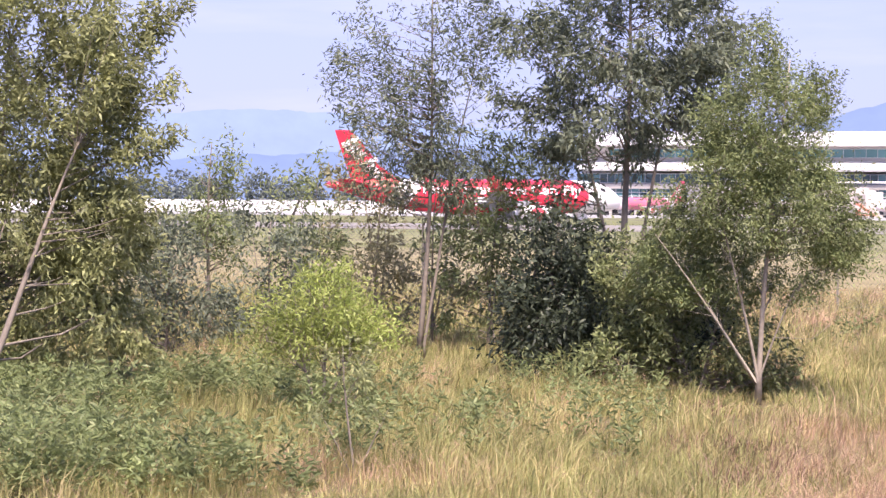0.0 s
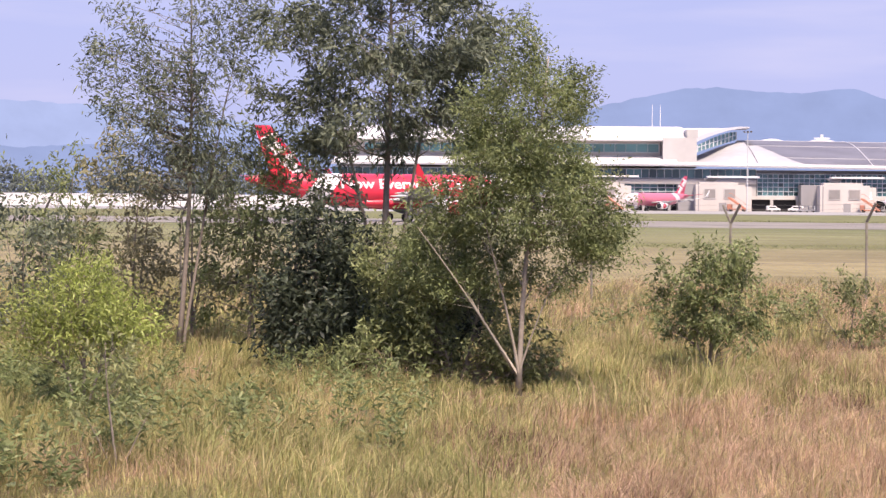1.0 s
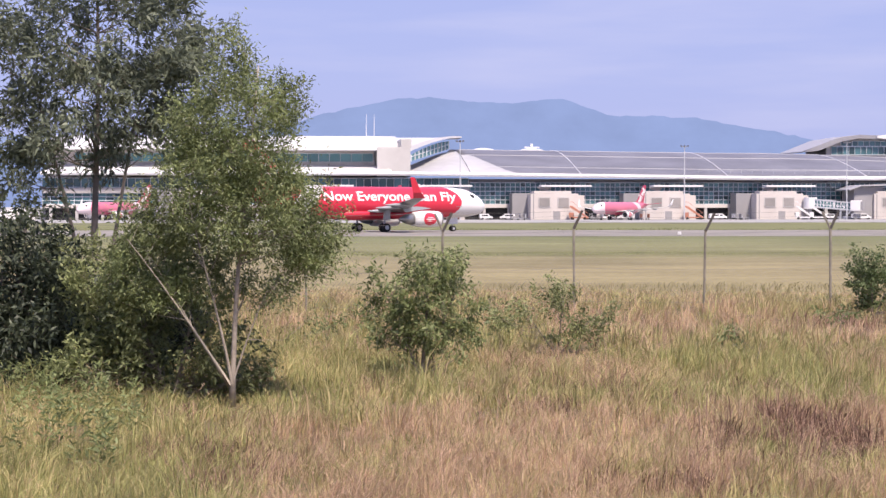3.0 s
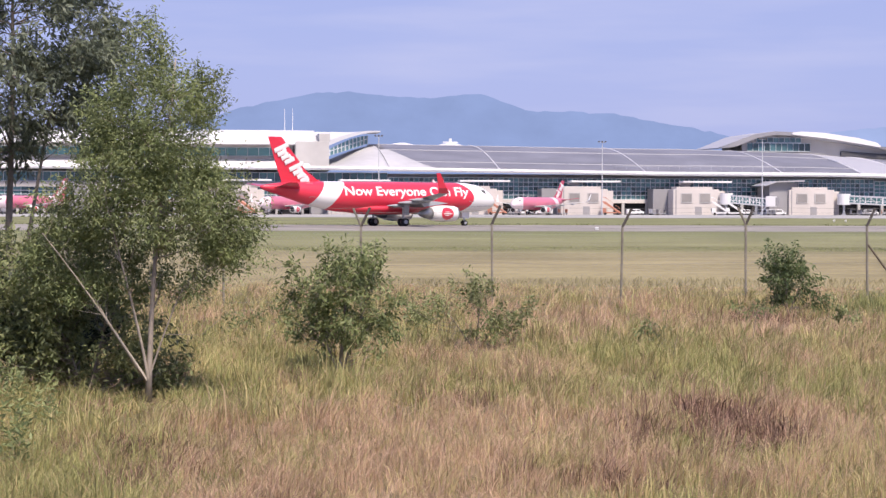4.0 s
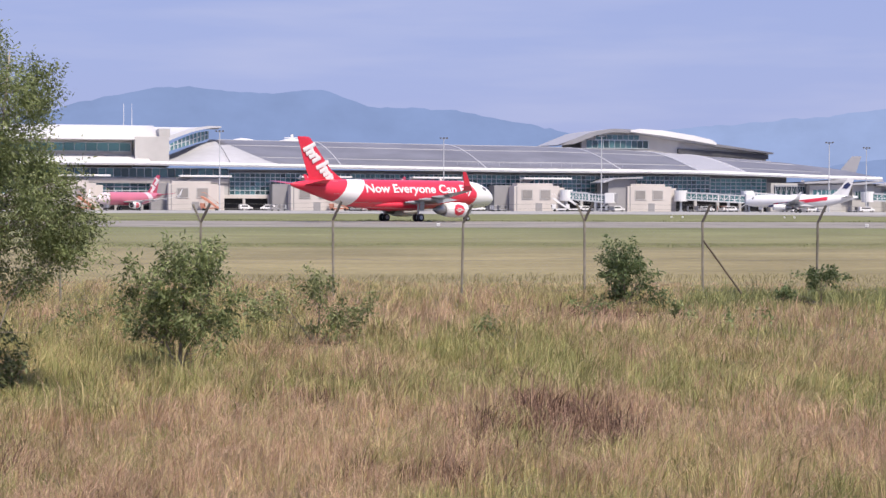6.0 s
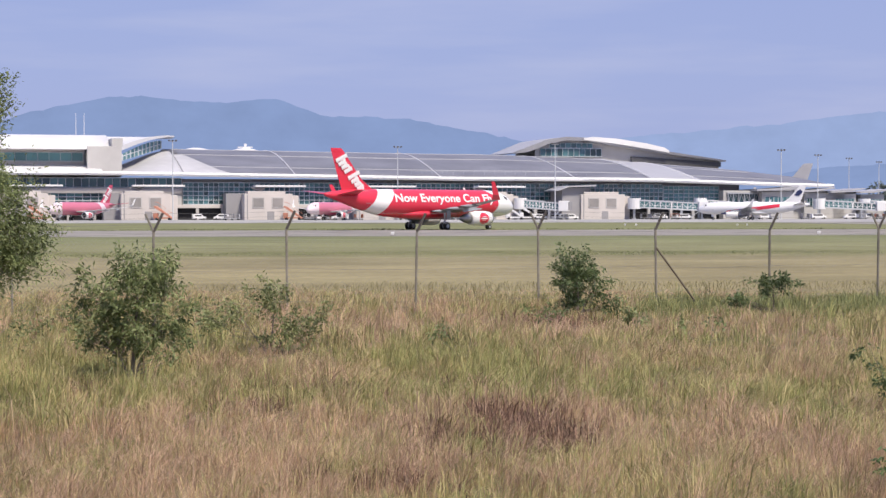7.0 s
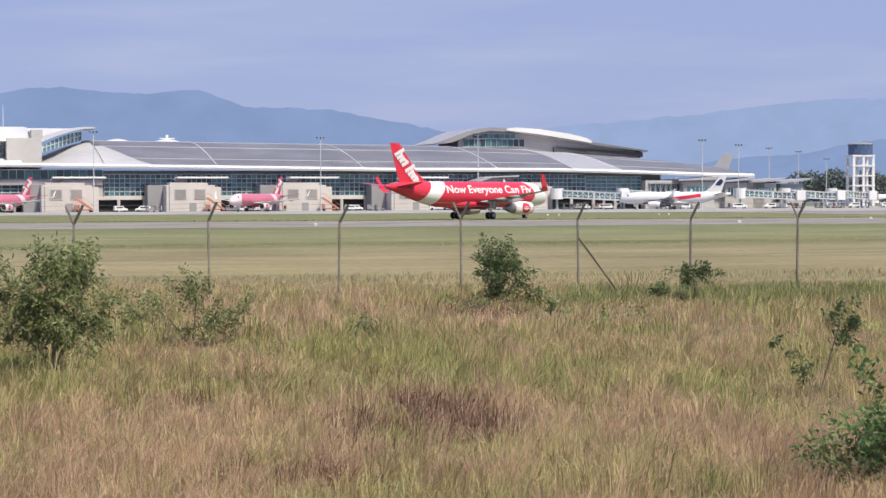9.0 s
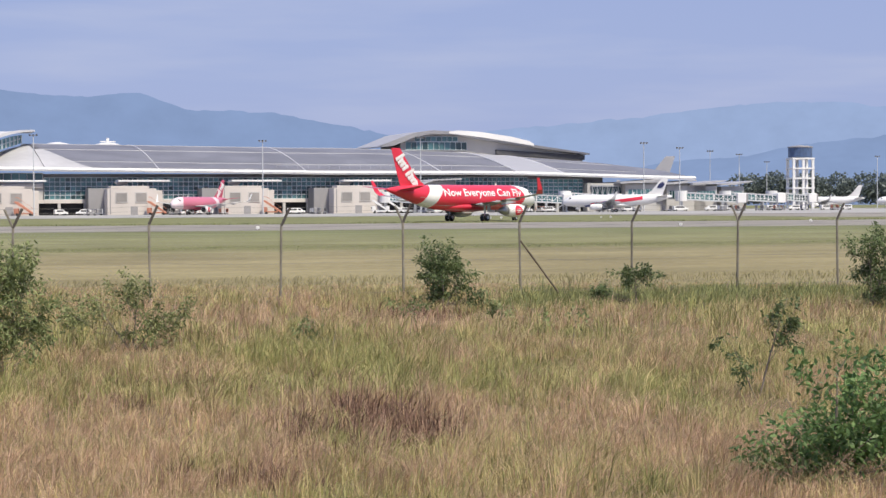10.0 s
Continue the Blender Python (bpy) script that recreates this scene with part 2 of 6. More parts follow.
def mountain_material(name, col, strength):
    """Far hills: a plain backdrop; the haze of the air is put into its glowing colour."""
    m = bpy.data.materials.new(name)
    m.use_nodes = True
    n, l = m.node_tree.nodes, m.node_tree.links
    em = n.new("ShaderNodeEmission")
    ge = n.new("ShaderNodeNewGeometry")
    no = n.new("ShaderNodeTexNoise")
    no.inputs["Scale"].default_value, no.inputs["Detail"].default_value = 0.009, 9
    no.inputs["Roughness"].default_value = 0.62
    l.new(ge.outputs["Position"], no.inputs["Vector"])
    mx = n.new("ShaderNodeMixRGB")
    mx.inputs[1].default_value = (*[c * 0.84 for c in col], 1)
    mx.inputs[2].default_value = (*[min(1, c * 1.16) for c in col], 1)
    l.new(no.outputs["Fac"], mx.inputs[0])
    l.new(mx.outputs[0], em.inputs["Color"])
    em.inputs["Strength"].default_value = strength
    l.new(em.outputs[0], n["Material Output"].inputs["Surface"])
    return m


# ---- building blocks ----
def part(name, bm, material, parent=None, label="", kind="", smooth=False):
    """Links a bmesh (or a ready mesh) as one object under a thing or part."""
    if isinstance(bm, bmesh.types.BMesh):
        me = bpy.data.meshes.new(name)
        bm.to_mesh(me)
        bm.free()
    else:
        me = bm
    if material is not None:
        me.materials.append(M[material] if isinstance(material, str) else material)
    if smooth:
        me.polygons.foreach_set("use_smooth", [True] * len(me.polygons))
    ob = new(name, me)
    if parent is not None:
        ob.parent = parent
    return tagged(ob, label, kind=kind)


def thing(name, m, label, category, group="", kind=""):
    ob = new(name)
    ob.empty_display_size = 0.2
    ob.matrix_basis = m
    return tagged(ob, label, category, group, kind)


def box(bm, x0, y0, z0, x1, y1, z1):
    v = [bm.verts.new(p) for p in ((x0, y0, z0), (x1, y0, z0), (x1, y1, z0), (x0, y1, z0), (x0, y0, z1), (x1, y0, z1), (x1, y1, z1), (x0, y1, z1))]
    for f in ((3, 2, 1, 0), (4, 5, 6, 7), (0, 1, 5, 4), (1, 2, 6, 5), (2, 3, 7, 6), (3, 0, 4, 7)):
        bm.faces.new([v[i] for i in f])
    return bm


def boxes(*rows, bevel=0.0):
    bm = bmesh.new()
    for r in rows:
        box(bm, *r)
    if bevel:
        bmesh.ops.bevel(bm, geom=bm.edges[:], offset=bevel, segments=1, affect="EDGES")
    return bm


def tube(bm, pts, radii, sides=8, cap=True):
    """A tapered tube through points."""
    rings = []
    for i, p in enumerate(pts):
        p = Vector(p)
        d = (Vector(pts[min(i + 1, len(pts) - 1)]) - Vector(pts[max(i - 1, 0)])).normalized()
        a = d.orthogonal().normalized() if abs(d.z) < 0.99 else Vector((1, 0, 0))
        if abs(d.z) >= 0.99:
            a = (a - d * a.dot(d)).normalized()
        b = d.cross(a)
        rings.append([bm.verts.new(p + radii[i] * (math.cos(2 * math.pi * k / sides) * a + math.sin(2 * math.pi * k / sides) * b)) for k in range(sides)])
    for r, s in zip(rings, rings[1:]):
        # match the nearest start so that rings do not twist
        off = min(range(sides), key=lambda o: (r[0].co - s[o].co).length)
        for k in range(sides):
            bm.faces.new((r[k], r[(k + 1) % sides], s[(k + 1 + off) % sides], s[(k + off) % sides]))
    if cap:
        bm.faces.new(rings[0][::-1])
        bm.faces.new(rings[-1])
    return bm


def rod(p, q, r, sides=6, r2=None):
    return tube(bmesh.new(), [p, q], [r, r if r2 is None else r2], sides)


def loft(rings, cap=True, close=True):
    bm = bmesh.new()
    vs = [[bm.verts.new(p) for p in r] for r in rings]
    n = len(vs[0])
    for a, b in zip(vs, vs[1:]):
        for k in range(n if close else n - 1):
            bm.faces.new((a[k], a[(k + 1) % n], b[(k + 1) % n], b[k]))
    if cap:
        bm.faces.new(vs[0][::-1])
        bm.faces.new(vs[-1])
    bmesh.ops.recalc_face_normals(bm, faces=bm.faces[:])
    return bm


def raw_mesh(name, verts, quads):
    me = bpy.data.meshes.new(name)
    k = quads.shape[1]
    me.vertices.add(len(verts))
    me.vertices.foreach_set("co", np.ascontiguousarray(verts, dtype=np.float32).ravel())
    me.loops.add(quads.size)
    me.loops.foreach_set("vertex_index", quads.astype(np.int32).ravel())
    me.polygons.add(len(quads))
    me.polygons.foreach_set("loop_start", np.arange(0, quads.size, k, dtype=np.int32))
    me.update(calc_edges=True)
    return me


def unit(a):
    return a / np.maximum(np.linalg.norm(a, axis=-1, keepdims=True), 1e-9)


def leaf_mesh(name, c, d, length, width, rng):
    """One folded lance-shaped leaf per row: base c, direction d."""
    n = len(c)
    side = unit(np.cross(d, unit(rng.normal(size=(n, 3)))))
    nor = np.cross(d, side)
    L, W = length[:, None], width[:, None]
    mid = c + d * L * 0.45
    droop = np.array([0, 0, -1.0]) * L * 0.12
    v = np.stack([c, mid + side * W + nor * W * 0.4, c + d * L + droop, mid - side * W + nor * W * 0.4], axis=1).reshape(-1, 3)
    q = np.arange(n * 4).reshape(n, 4)
    return raw_mesh(name, v, q)


def blade_mesh(name, base, height, lean, width, rng):
    """Grass blades: a bent strip of two pieces per row."""
    n = len(base)
    a = rng.uniform(0, 2 * np.pi, n)
    side = np.stack([np.cos(a), np.sin(a), np.zeros(n)], 1) * width[:, None]
    up = np.array([0, 0, 1.0])
    H = height[:, None]
    m = base + up * H * 0.62 + lean * H * 0.3
    t = base + up * H * 0.9 + lean * H * 1.05
    v = np.stack([base - side, base + side, m + side * 0.9, m - side * 0.9, t], 1).reshape(-1, 3)
    i = np.arange(n)[:, None] * 5
    q = np.concatenate([i + np.array([[0, 1, 2]]), i + np.array([[0, 2, 3]]), i + np.array([[3, 2, 4]])], 1).reshape(-1, 3)
    return raw_mesh(name, v, q)


def at(az, d, z=0.0):
    """Place at a bearing (degrees clockwise from north) and distance from the eye's foot."""
    return Vector((d * math.sin(radians(az)), d * math.cos(radians(az)), z))


def rise(x, y):
    """Height of the rough ground."""
    r = math.hypot(x, y)
    k = max(0.0, min(1.0, (62 - r) / 15))
    return k * 0.16 * (noise.noise(Vector((x * 0.16, y * 0.16, 0))) + 0.4 * noise.noise(Vector((x * 0.6, y * 0.6, 3))))

# ---- ground, runway, hills ----
def build_ground():
    bm = bmesh.new()
    rs = [0, 3, 6, 9, 12, 14, 16, 18, 20, 22, 24, 26, 28, 31, 34, 37, 40, 44, 48, 52, 58, 66, 80, 110, 160, 260, 500, 1000, 2000, 4800]
    seg = 160
    rings = []
    for r in rs[1:]:
        ring = []
        for k in range(seg):
            a = 2 * math.pi * k / seg
            x, y = r * math.sin(a), r * math.cos(a)
            ring.append(bm.verts.new((x, y, rise(x, y))))
        rings.append(ring)
    c = bm.verts.new((0, 0, rise(0, 0)))
    for k in range(seg):
        bm.faces.new((c, rings[0][(k + 1) % seg], rings[0][k]))
        for a, b in zip(rings, rings[1:]):
            bm.faces.new((a[k], a[(k + 1) % seg], b[(k + 1) % seg], b[k]))
    bmesh.ops.recalc_face_normals(bm, faces=bm.faces[:])
    g = part("ground", bm, ground_material(), smooth=True)
    tagged(g, "rough straw and green grassland reaching the airfield", "ground", kind="structure")


def strip(name, near, far, material, label, z=0.03, span=900, turn=6.0):
    """A flat paved band across the view, near and far edges in metres."""
    bm = bmesh.new()
    box(bm, -span, near, -0.3, span, far, z)
    ob = part(name, bm, material)
    ob.matrix_basis = pose(0, 0, 0, 0, 0, turn)
    return tagged(ob, label, name.split("_")[0], kind="structure")


def hill_range(name, dist, crest, material, label):
    """A far ridge: crest height in metres by bearing, as a solid slope facing the field."""
    bm = bmesh.new()
    rows = []
    az = [crest[0][0] + (crest[-1][0] - crest[0][0]) * i / 600 for i in range(601)]
    for a in az:
        h = float(np.interp(a, [c[0] for c in crest], [c[1] for c in crest]))
        h += dist * 0.0022 * (noise.noise(Vector((a * 0.45, dist * 0.01, 0))) + 0.5 * noise.noise(Vector((a * 1.7, 1, 0))) + 0.4 * noise.noise(Vector((a * 4, 1, 0))) + 0.22 * noise.noise(Vector((a * 11, 2, 0))))
        h = max(h, 5)
        rows.append([bm.verts.new(at(a, dist - 300, -2)), bm.verts.new(at(a, dist - 120, h * 0.55)), bm.verts.new(at(a, dist, h)), bm.verts.new(at(a, dist + 150, -2))])
    for r, s in zip(rows, rows[1:]):
        for k in range(3):
            bm.faces.new((r[k], r[k + 1], s[k + 1], s[k]))
    return tagged(part(name, bm, material, smooth=True), label, "hills", kind="structure")


build_ground()
strip("runway_asphalt", 196, 262, "asphalt", "pale grey asphalt runway strip between grass verges")
link = strip("taxiway_asphalt", 318, 454.9, "asphalt", "pale grey asphalt taxiway joining the apron", span=200)
link.matrix_basis = pose(0, 0, 0, 0, 0, 6) @ pose(350, 0, 0)
strip("apron_concrete", 455, 900, "apron", "light concrete apron in front of the terminal")

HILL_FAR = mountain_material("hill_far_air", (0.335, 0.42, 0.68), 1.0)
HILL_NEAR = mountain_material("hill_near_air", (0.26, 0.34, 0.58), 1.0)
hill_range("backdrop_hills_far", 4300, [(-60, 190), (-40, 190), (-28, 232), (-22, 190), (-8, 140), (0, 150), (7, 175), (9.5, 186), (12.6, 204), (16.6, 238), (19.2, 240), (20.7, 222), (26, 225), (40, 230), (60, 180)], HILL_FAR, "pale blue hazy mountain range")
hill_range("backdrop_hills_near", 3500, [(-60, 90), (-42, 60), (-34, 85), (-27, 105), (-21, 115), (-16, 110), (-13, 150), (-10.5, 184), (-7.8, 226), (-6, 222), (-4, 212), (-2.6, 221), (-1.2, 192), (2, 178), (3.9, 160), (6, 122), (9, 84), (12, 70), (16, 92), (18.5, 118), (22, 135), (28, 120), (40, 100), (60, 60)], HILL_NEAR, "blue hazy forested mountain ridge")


def build_boundary_wall():
    w = thing("boundary_wall", pose(0, 0, 0), "long low white boundary wall across the airfield", "wall")
    for k in range(33):
        a = at(-46 + 0.85 * k, 700)
        b = part("panel", boxes((-5.2, -0.3, 0, 5.15, 0.3, 4.3), (-5.3, -0.45, 4.3, 5.25, 0.45, 4.6)), "white", w)
        b.matrix_basis = pose(a.x, a.y, 0, 0, 0, 46 - 0.85 * k)


build_boundary_wall()

# ---- terminal ----
TB = pose(0, 660, 0, 0, 0, 12)  # terminal axes: x along the front, y away from the field


def smoothstep(a, b, x):
    t = max(0.0, min(1.0, (x - a) / (b - a)))
    return t * t * (3 - 2 * t)


def eave_z(u):
    return 14.6 + 0.011 * max(0.0, min(132.0, 40 - u)) - 2.1 * smoothstep(90, 200, u)


def roof_z(u, v):
    """Vaulted roof height over the front line."""
    top = float(np.interp(u, (60, 110, 132, 172, 190, 205), (11, 9.6, 8.7, 7.2, 5.4, 3.2)))
    t = max(0.0, min(1.0, (v + 4.5) / 75.5))
    return eave_z(u) + top * math.sin(t * math.pi / 2)


def roof_sheet(u0, u1, v0, v1, lift, thick, nu=24, nv=10, zf=None):
    bm = bmesh.new()
    zf = zf or roof_z
    lo, hi = [], []
    for i in range(nu + 1):
        u = u0 + (u1 - u0) * i / nu
        a, b = [], []
        for j in range(nv + 1):
            v = v0 + (v1 - v0) * j / nv
            z = zf(u, v) + lift
            a.append(bm.verts.new((u, v, z)))
            b.append(bm.verts.new((u, v, z - thick)))
        hi.append(a)
        lo.append(b)
    for i in range(nu):
        for j in range(nv):
            bm.faces.new((hi[i][j], hi[i + 1][j], hi[i + 1][j + 1], hi[i][j + 1]))
            bm.faces.new((lo[i][j + 1], lo[i + 1][j + 1], lo[i + 1][j], lo[i][j]))
    for i in range(nu):
        bm.faces.new((hi[i + 1][0], hi[i][0], lo[i][0], lo[i + 1][0]))
        bm.faces.new((hi[i][nv], hi[i + 1][nv], lo[i + 1][nv], lo[i][nv]))
    for j in range(nv):
        bm.faces.new((hi[0][j], hi[0][j + 1], lo[0][j + 1], lo[0][j]))
        bm.faces.new((hi[nu][j + 1], hi[nu][j], lo[nu][j], lo[nu][j + 1]))
    return bm


def glazing(parent, u0, u1, z0, z1, v, cols, rows, material="glass", deep=0.25):
    """A curtain wall: every pane set back in a grid of mullions."""
    w, h = (u1 - u0) / cols, (z1 - z0) / rows
    frame_part = part("window_frame", boxes(*[(u0 + i * w - 0.08, v - 0.2, z0, u0 + i * w + 0.08, v + deep, z1) for i in range(cols + 1)],
                                            *[(u0, v - 0.16, z0 + j * h - 0.12, u1, v + deep - 0.03, z0 + j * h + 0.12) for j in range(rows + 1)]), "mullion", parent)
    me = bpy.data.meshes.new("pane")
    bm = boxes((0, 0, 0, w - 0.2, 0.06, h - 0.16))
    bm.to_mesh(me)
    bm.free()
    me.materials.append(M[material])
    for i in range(cols):
        for j in range(rows):
            p = new("pane", me)
            p.parent = frame_part
            p.matrix_basis = pose(u0 + i * w + 0.1, v + 0.05 + 0.02 * ((i * 7 + j * 3) % 3), z0 + j * h + 0.08)
    return frame_part


def build_terminal():
    t = thing("airport_terminal", TB @ Matrix.Diagonal((1, 1, 1.03, 1)), "long airport terminal with vaulted grey roof and glass front", "terminal")
    # carcass behind the front
    part("wall", boxes((-215, 1.2, 0, 150, 60, 14.2)), "grey_wall", t)
    part("floor_slab", boxes((-215, -1.5, 4.1, 150, 1.0, 5.3)), "cream", t, "pale concrete floor edge over open ground storey")
    # black sheet stands in for the shade below the floor slab
    part("undercroft", boxes((-214, 0.6, 0, 149, 1.19, 4.1)), "dark", t, "black sheet standing for shade in the open ground storey")
    part("roof", roof_sheet(-64, 187, -4.5, 75, 0, 0.5, 64, 12), "roof_grey", t, "grey standing-seam vaulted roof", smooth=True)
    part("roof_band", roof_sheet(113, 132, -4.4, 74.8, 0.14, 0.12, 8, 12), "roof_grey_light", t, "pale raised band across the roof", smooth=True)
    part("fan_roof", roof_sheet(-92, -64.1, -4.5, 46, 0.05, 0.5, 14, 10, lambda u, v: eave_z(u) + (roof_z(u, v) - eave_z(u)) * (0.2 + 0.8 * smoothstep(-92, -64, u))), "roof_pale", t, "greyish-white fan-shaped roof", smooth=True)
    fan = []
    for k in range(9):
        q = k / 8
        v = -4.4 + 60 * q
        ue = -46 - 20 * q ** 0.7
        fan.append([(-63.9, v, roof_z(-63.9, v) + 0.15), (ue, v, roof_z(ue, v) + 0.15), (ue, v, roof_z(ue, v) + 0.04), (-63.9, v, roof_z(-63.9, v) + 0.04)])
    part("fan_roof_edge", loft(fan[:6]), "roof_pale", t, "white curved edge of the fan roof")
    part("low_roof", roof_sheet(-215, -92.1, -4.5, 14, 0, 0.5, 8, 4, lambda u, v: 16.05 + 0.17 * (v + 4.5)), "roof_white", t, "white low-pitched roof")
    part("back_roof", roof_sheet(-64, 187, 75.1, 110, 0, 0.5, 40, 4, lambda u, v: roof_z(u, 75) - 0.1 * (v - 75)), "roof_grey", t, smooth=True)
    bm = bmesh.new()
    n = 60
    prev = None
    for i in range(n + 1):
        u = -215 + 402 * i / n
        z = eave_z(u)
        cur = [bm.verts.new(p) for p in ((u, -5.1, z - 0.8), (u, -5.4, z - 0.1), (u, -4.7, z + 0.55), (u, -4.1, z - 0.7))]
        if prev:
            for k in range(4):
                bm.faces.new((prev[k], prev[(k + 1) % 4], cur[(k + 1) % 4], cur[k]))
        prev = cur
    bmesh.ops.recalc_face_normals(bm, faces=bm.faces[:])
    part("eave", bm, "white", t, "white eave fascia")
    # white roof ribs
    for u in (-24, 30, 82, 113, 132):
        pts = [(u, -3.8 + 78 * s, roof_z(u, -3.8 + 78 * s) + 0.05) for s in [k / 14 for k in range(15)]]
        wide = 0.2 if u < 100 else 0.4
        part("roof_rib", tube(bmesh.new(), pts, [wide] * 15, 6), "roof_white", t, "white curved roof rib")
    for v in (9, 34, 58):
        prev, bm = None, bmesh.new()
        for i in range(41):
            u = -62 + 230 * i / 40
            z = roof_z(u, v)
            cur = [bm.verts.new(p) for p in ((u, v - 0.2, z - 0.05), (u, v - 0.17, z + 0.12), (u, v + 0.17, z + 0.16), (u, v + 0.2, z))]
            if prev:
                for k in range(3):
                    bm.faces.new((prev[k], prev[k + 1], cur[k + 1], cur[k]))
            prev = cur
        part("roof_seam", bm, "roof_grey_light", t, "pale raised roof seam")
    # guard rail along the roof edge
    part("roof_rail", boxes(*[(u, 1.95, roof_z(u, 2), u + 0.12, 2.05, roof_z(u, 2) + 1.2) for u in range(20, 92, 4)], (20, 1.95, 17.1, 90, 2.05, 17.2)), "steel", t)
    for u in (-50.5, -31):
        part("roof_vent", loft([[(u + r * math.cos(a) * 5, 72 + r * math.sin(a) * 3, z) for a in [k * math.pi / 6 for k in range(12)]] for r, z in ((1, 25.2), (1, 26.7), (0.6, 27.2), (0.2, 27.5))]), "roof_white", t, "white roof vent")
    part("vent_mast", boxes((-31.5, 71.6, 27.3, -30.5, 72.4, 29.2), (-34, 71.7, 27.6, -28, 72.3, 28.0)), "white", t)
    # front glass between the boarding gates
    glazing(t, -64, 118, 5.4, 12.9, -0.3, 100, 5)
    glazing(t, 118.3, 141, 5.4, 12.2, -0.3, 11, 5, "glass_teal")
    glazing(t, -215, -64.5, 11.2, 14.4, -0.3, 56, 1)
    glazing(t, -215, -88, 5.4, 9.2, -0.3, 46, 3)
    part("beam", boxes((-215, -1.6, 9.3, -64.5, 0.9, 10.9)), "cream", t, "cream beam between window bands")
    part("wall_bay", boxes((-87.5, -0.9, 5.3, -64.5, 1.1, 9.25)), "concrete", t, "plain wall behind a boarding gate")
    for i, u in enumerate(range(-212, 150, 9)):
        part("column", boxes((u - 0.5, -1.4, 0, u + 0.5, -0.4, 4.1)), "concrete", t)
    # upper storey and its curved roof
    part("upper_wall", boxes((-215, 14.2, 13.3, -97.5, 50, 24.7)), "cream", t)
    glazing(t, -205, -98, 20.4, 23.4, 13.6, 27, 1, "glass_teal")
    part("lift_tower", boxes((-97, 5, 15, -85, 22, 25.4), (-88.5, 5.1, 25.4, -84.6, 22, 28.2), bevel=0.05), "concrete", t, "plain concrete stair tower")

    def up_z(u, v):
        s = max(0.0, min(1.0, (v - 6) / 44))
        return 24.7 + 6.2 * math.sin(s * math.pi / 2)
    part("upper_roof", roof_sheet(-215, -88, 6, 60, 0, 0.6, 10, 8, up_z), "roof_white", t, "white curved upper roof", smooth=True)
    bm = bmesh.new()
    prev = None
    for i in range(17):
        s = i / 16
        u = -87.9 + 26 * s
        z = 24.7 + 6.2 * math.sin(s * math.pi / 2)
        v0 = 6 + 40 * s
        cur = [bm.verts.new(p) for p in ((u, v0, z - 2.0 + 1.5 * s), (u, v0, z), (u, 60, 30.9), (u, 60, 30.3))]
        if prev:
            for k in range(4):
                bm.faces.new((prev[k], prev[(k + 1) % 4], cur[(k + 1) % 4], cur[k]))
        else:
            bm.faces.new(cur)
        prev = cur
    bm.faces.new(prev[::-1])
    bmesh.ops.recalc_face_normals(bm, faces=bm.faces[:])
    part("roof_tip", bm, "roof_white", t, "white swept roof tip", smooth=False)
    bm = bmesh.new()
    prev = None
    for i in range(11):
        s = i / 10
        u = -84.4 + 17 * s
        z1 = 22.9 + 6.2 * math.sin(s * math.pi / 2 * 0.85)
        cur = [bm.verts.new((u, 12 + 32 * s, 20.6 + 5.4 * s)), bm.verts.new((u, 12 + 32 * s, z1))]
        if prev:
            bm.faces.new((prev[0], cur[0], cur[1], prev[1]))
        prev = cur
    part("gable_window", bm, "glass", t, "glazed gable under the swept roof")
    for k in range(11):
        q = k / 10
        part("gable_bar", boxes((-84.4 + 17 * q, 11.7 + 32 * q, 20.6 + 5.4 * q, -84.0 + 17 * q, 11.95 + 32 * q, 22.9 + 6.2 * math.sin(q * 1.335))), "mullion", t)
    part("gable_rail", loft([[(-84.4 + 17 * q, 11.6 + 32 * q, 22.0 + 5.6 * q), (-84.4 + 17 * q, 11.9 + 32 * q, 22.0 + 5.6 * q), (-84.4 + 17 * q, 11.9 + 32 * q, 22.3 + 5.6 * q), (-84.4 + 17 * q, 11.6 + 32 * q, 22.3 + 5.6 * q)] for q in (0, 1)]), "mullion", t)
    for u in (-99, -96):
        part("antenna", rod((u, 40, 30), (u, 40, 38.5), 0.14, 6, 0.06), "white", t, "thin white roof antenna")
    # great hall: wing-shaped roof over the main roof
    def hall_edge(u):
        s = (u - 79) / 95
        top = [(0, 26.3), (0.07, 28.7), (0.158, 31.8), (0.25, 33.0), (0.35, 32.7), (0.48, 31.0), (0.715, 27.5), (1.0, 24.0)]
        low = [(0, 26.0), (0.07, 26.6), (0.10, 27.6), (0.17, 30.2), (0.25, 31.6), (0.35, 31.3), (0.48, 29.4), (0.715, 26.4), (1.0, 23.4)]
        return np.interp(s, [k[0] for k in low], [k[1] for k in low]), np.interp(s, [k[0] for k in top], [k[1] for k in top])
    rings = []
    for i in range(41):
        u = 79 + 95 * i / 40
        lo, hi = hall_edge(u)
        deep = 0.8 + 0.2 * math.sin(math.pi * i / 40)
        rings.append([(u, 69, lo), (u, 68.6, hi), (u, 66 + 44 * deep, hi + 0.3), (u, 66 + 44 * deep, lo)])
    part("hall_roof", loft(rings), "roof_grey_light", t, "wing-shaped pale grey hall roof")
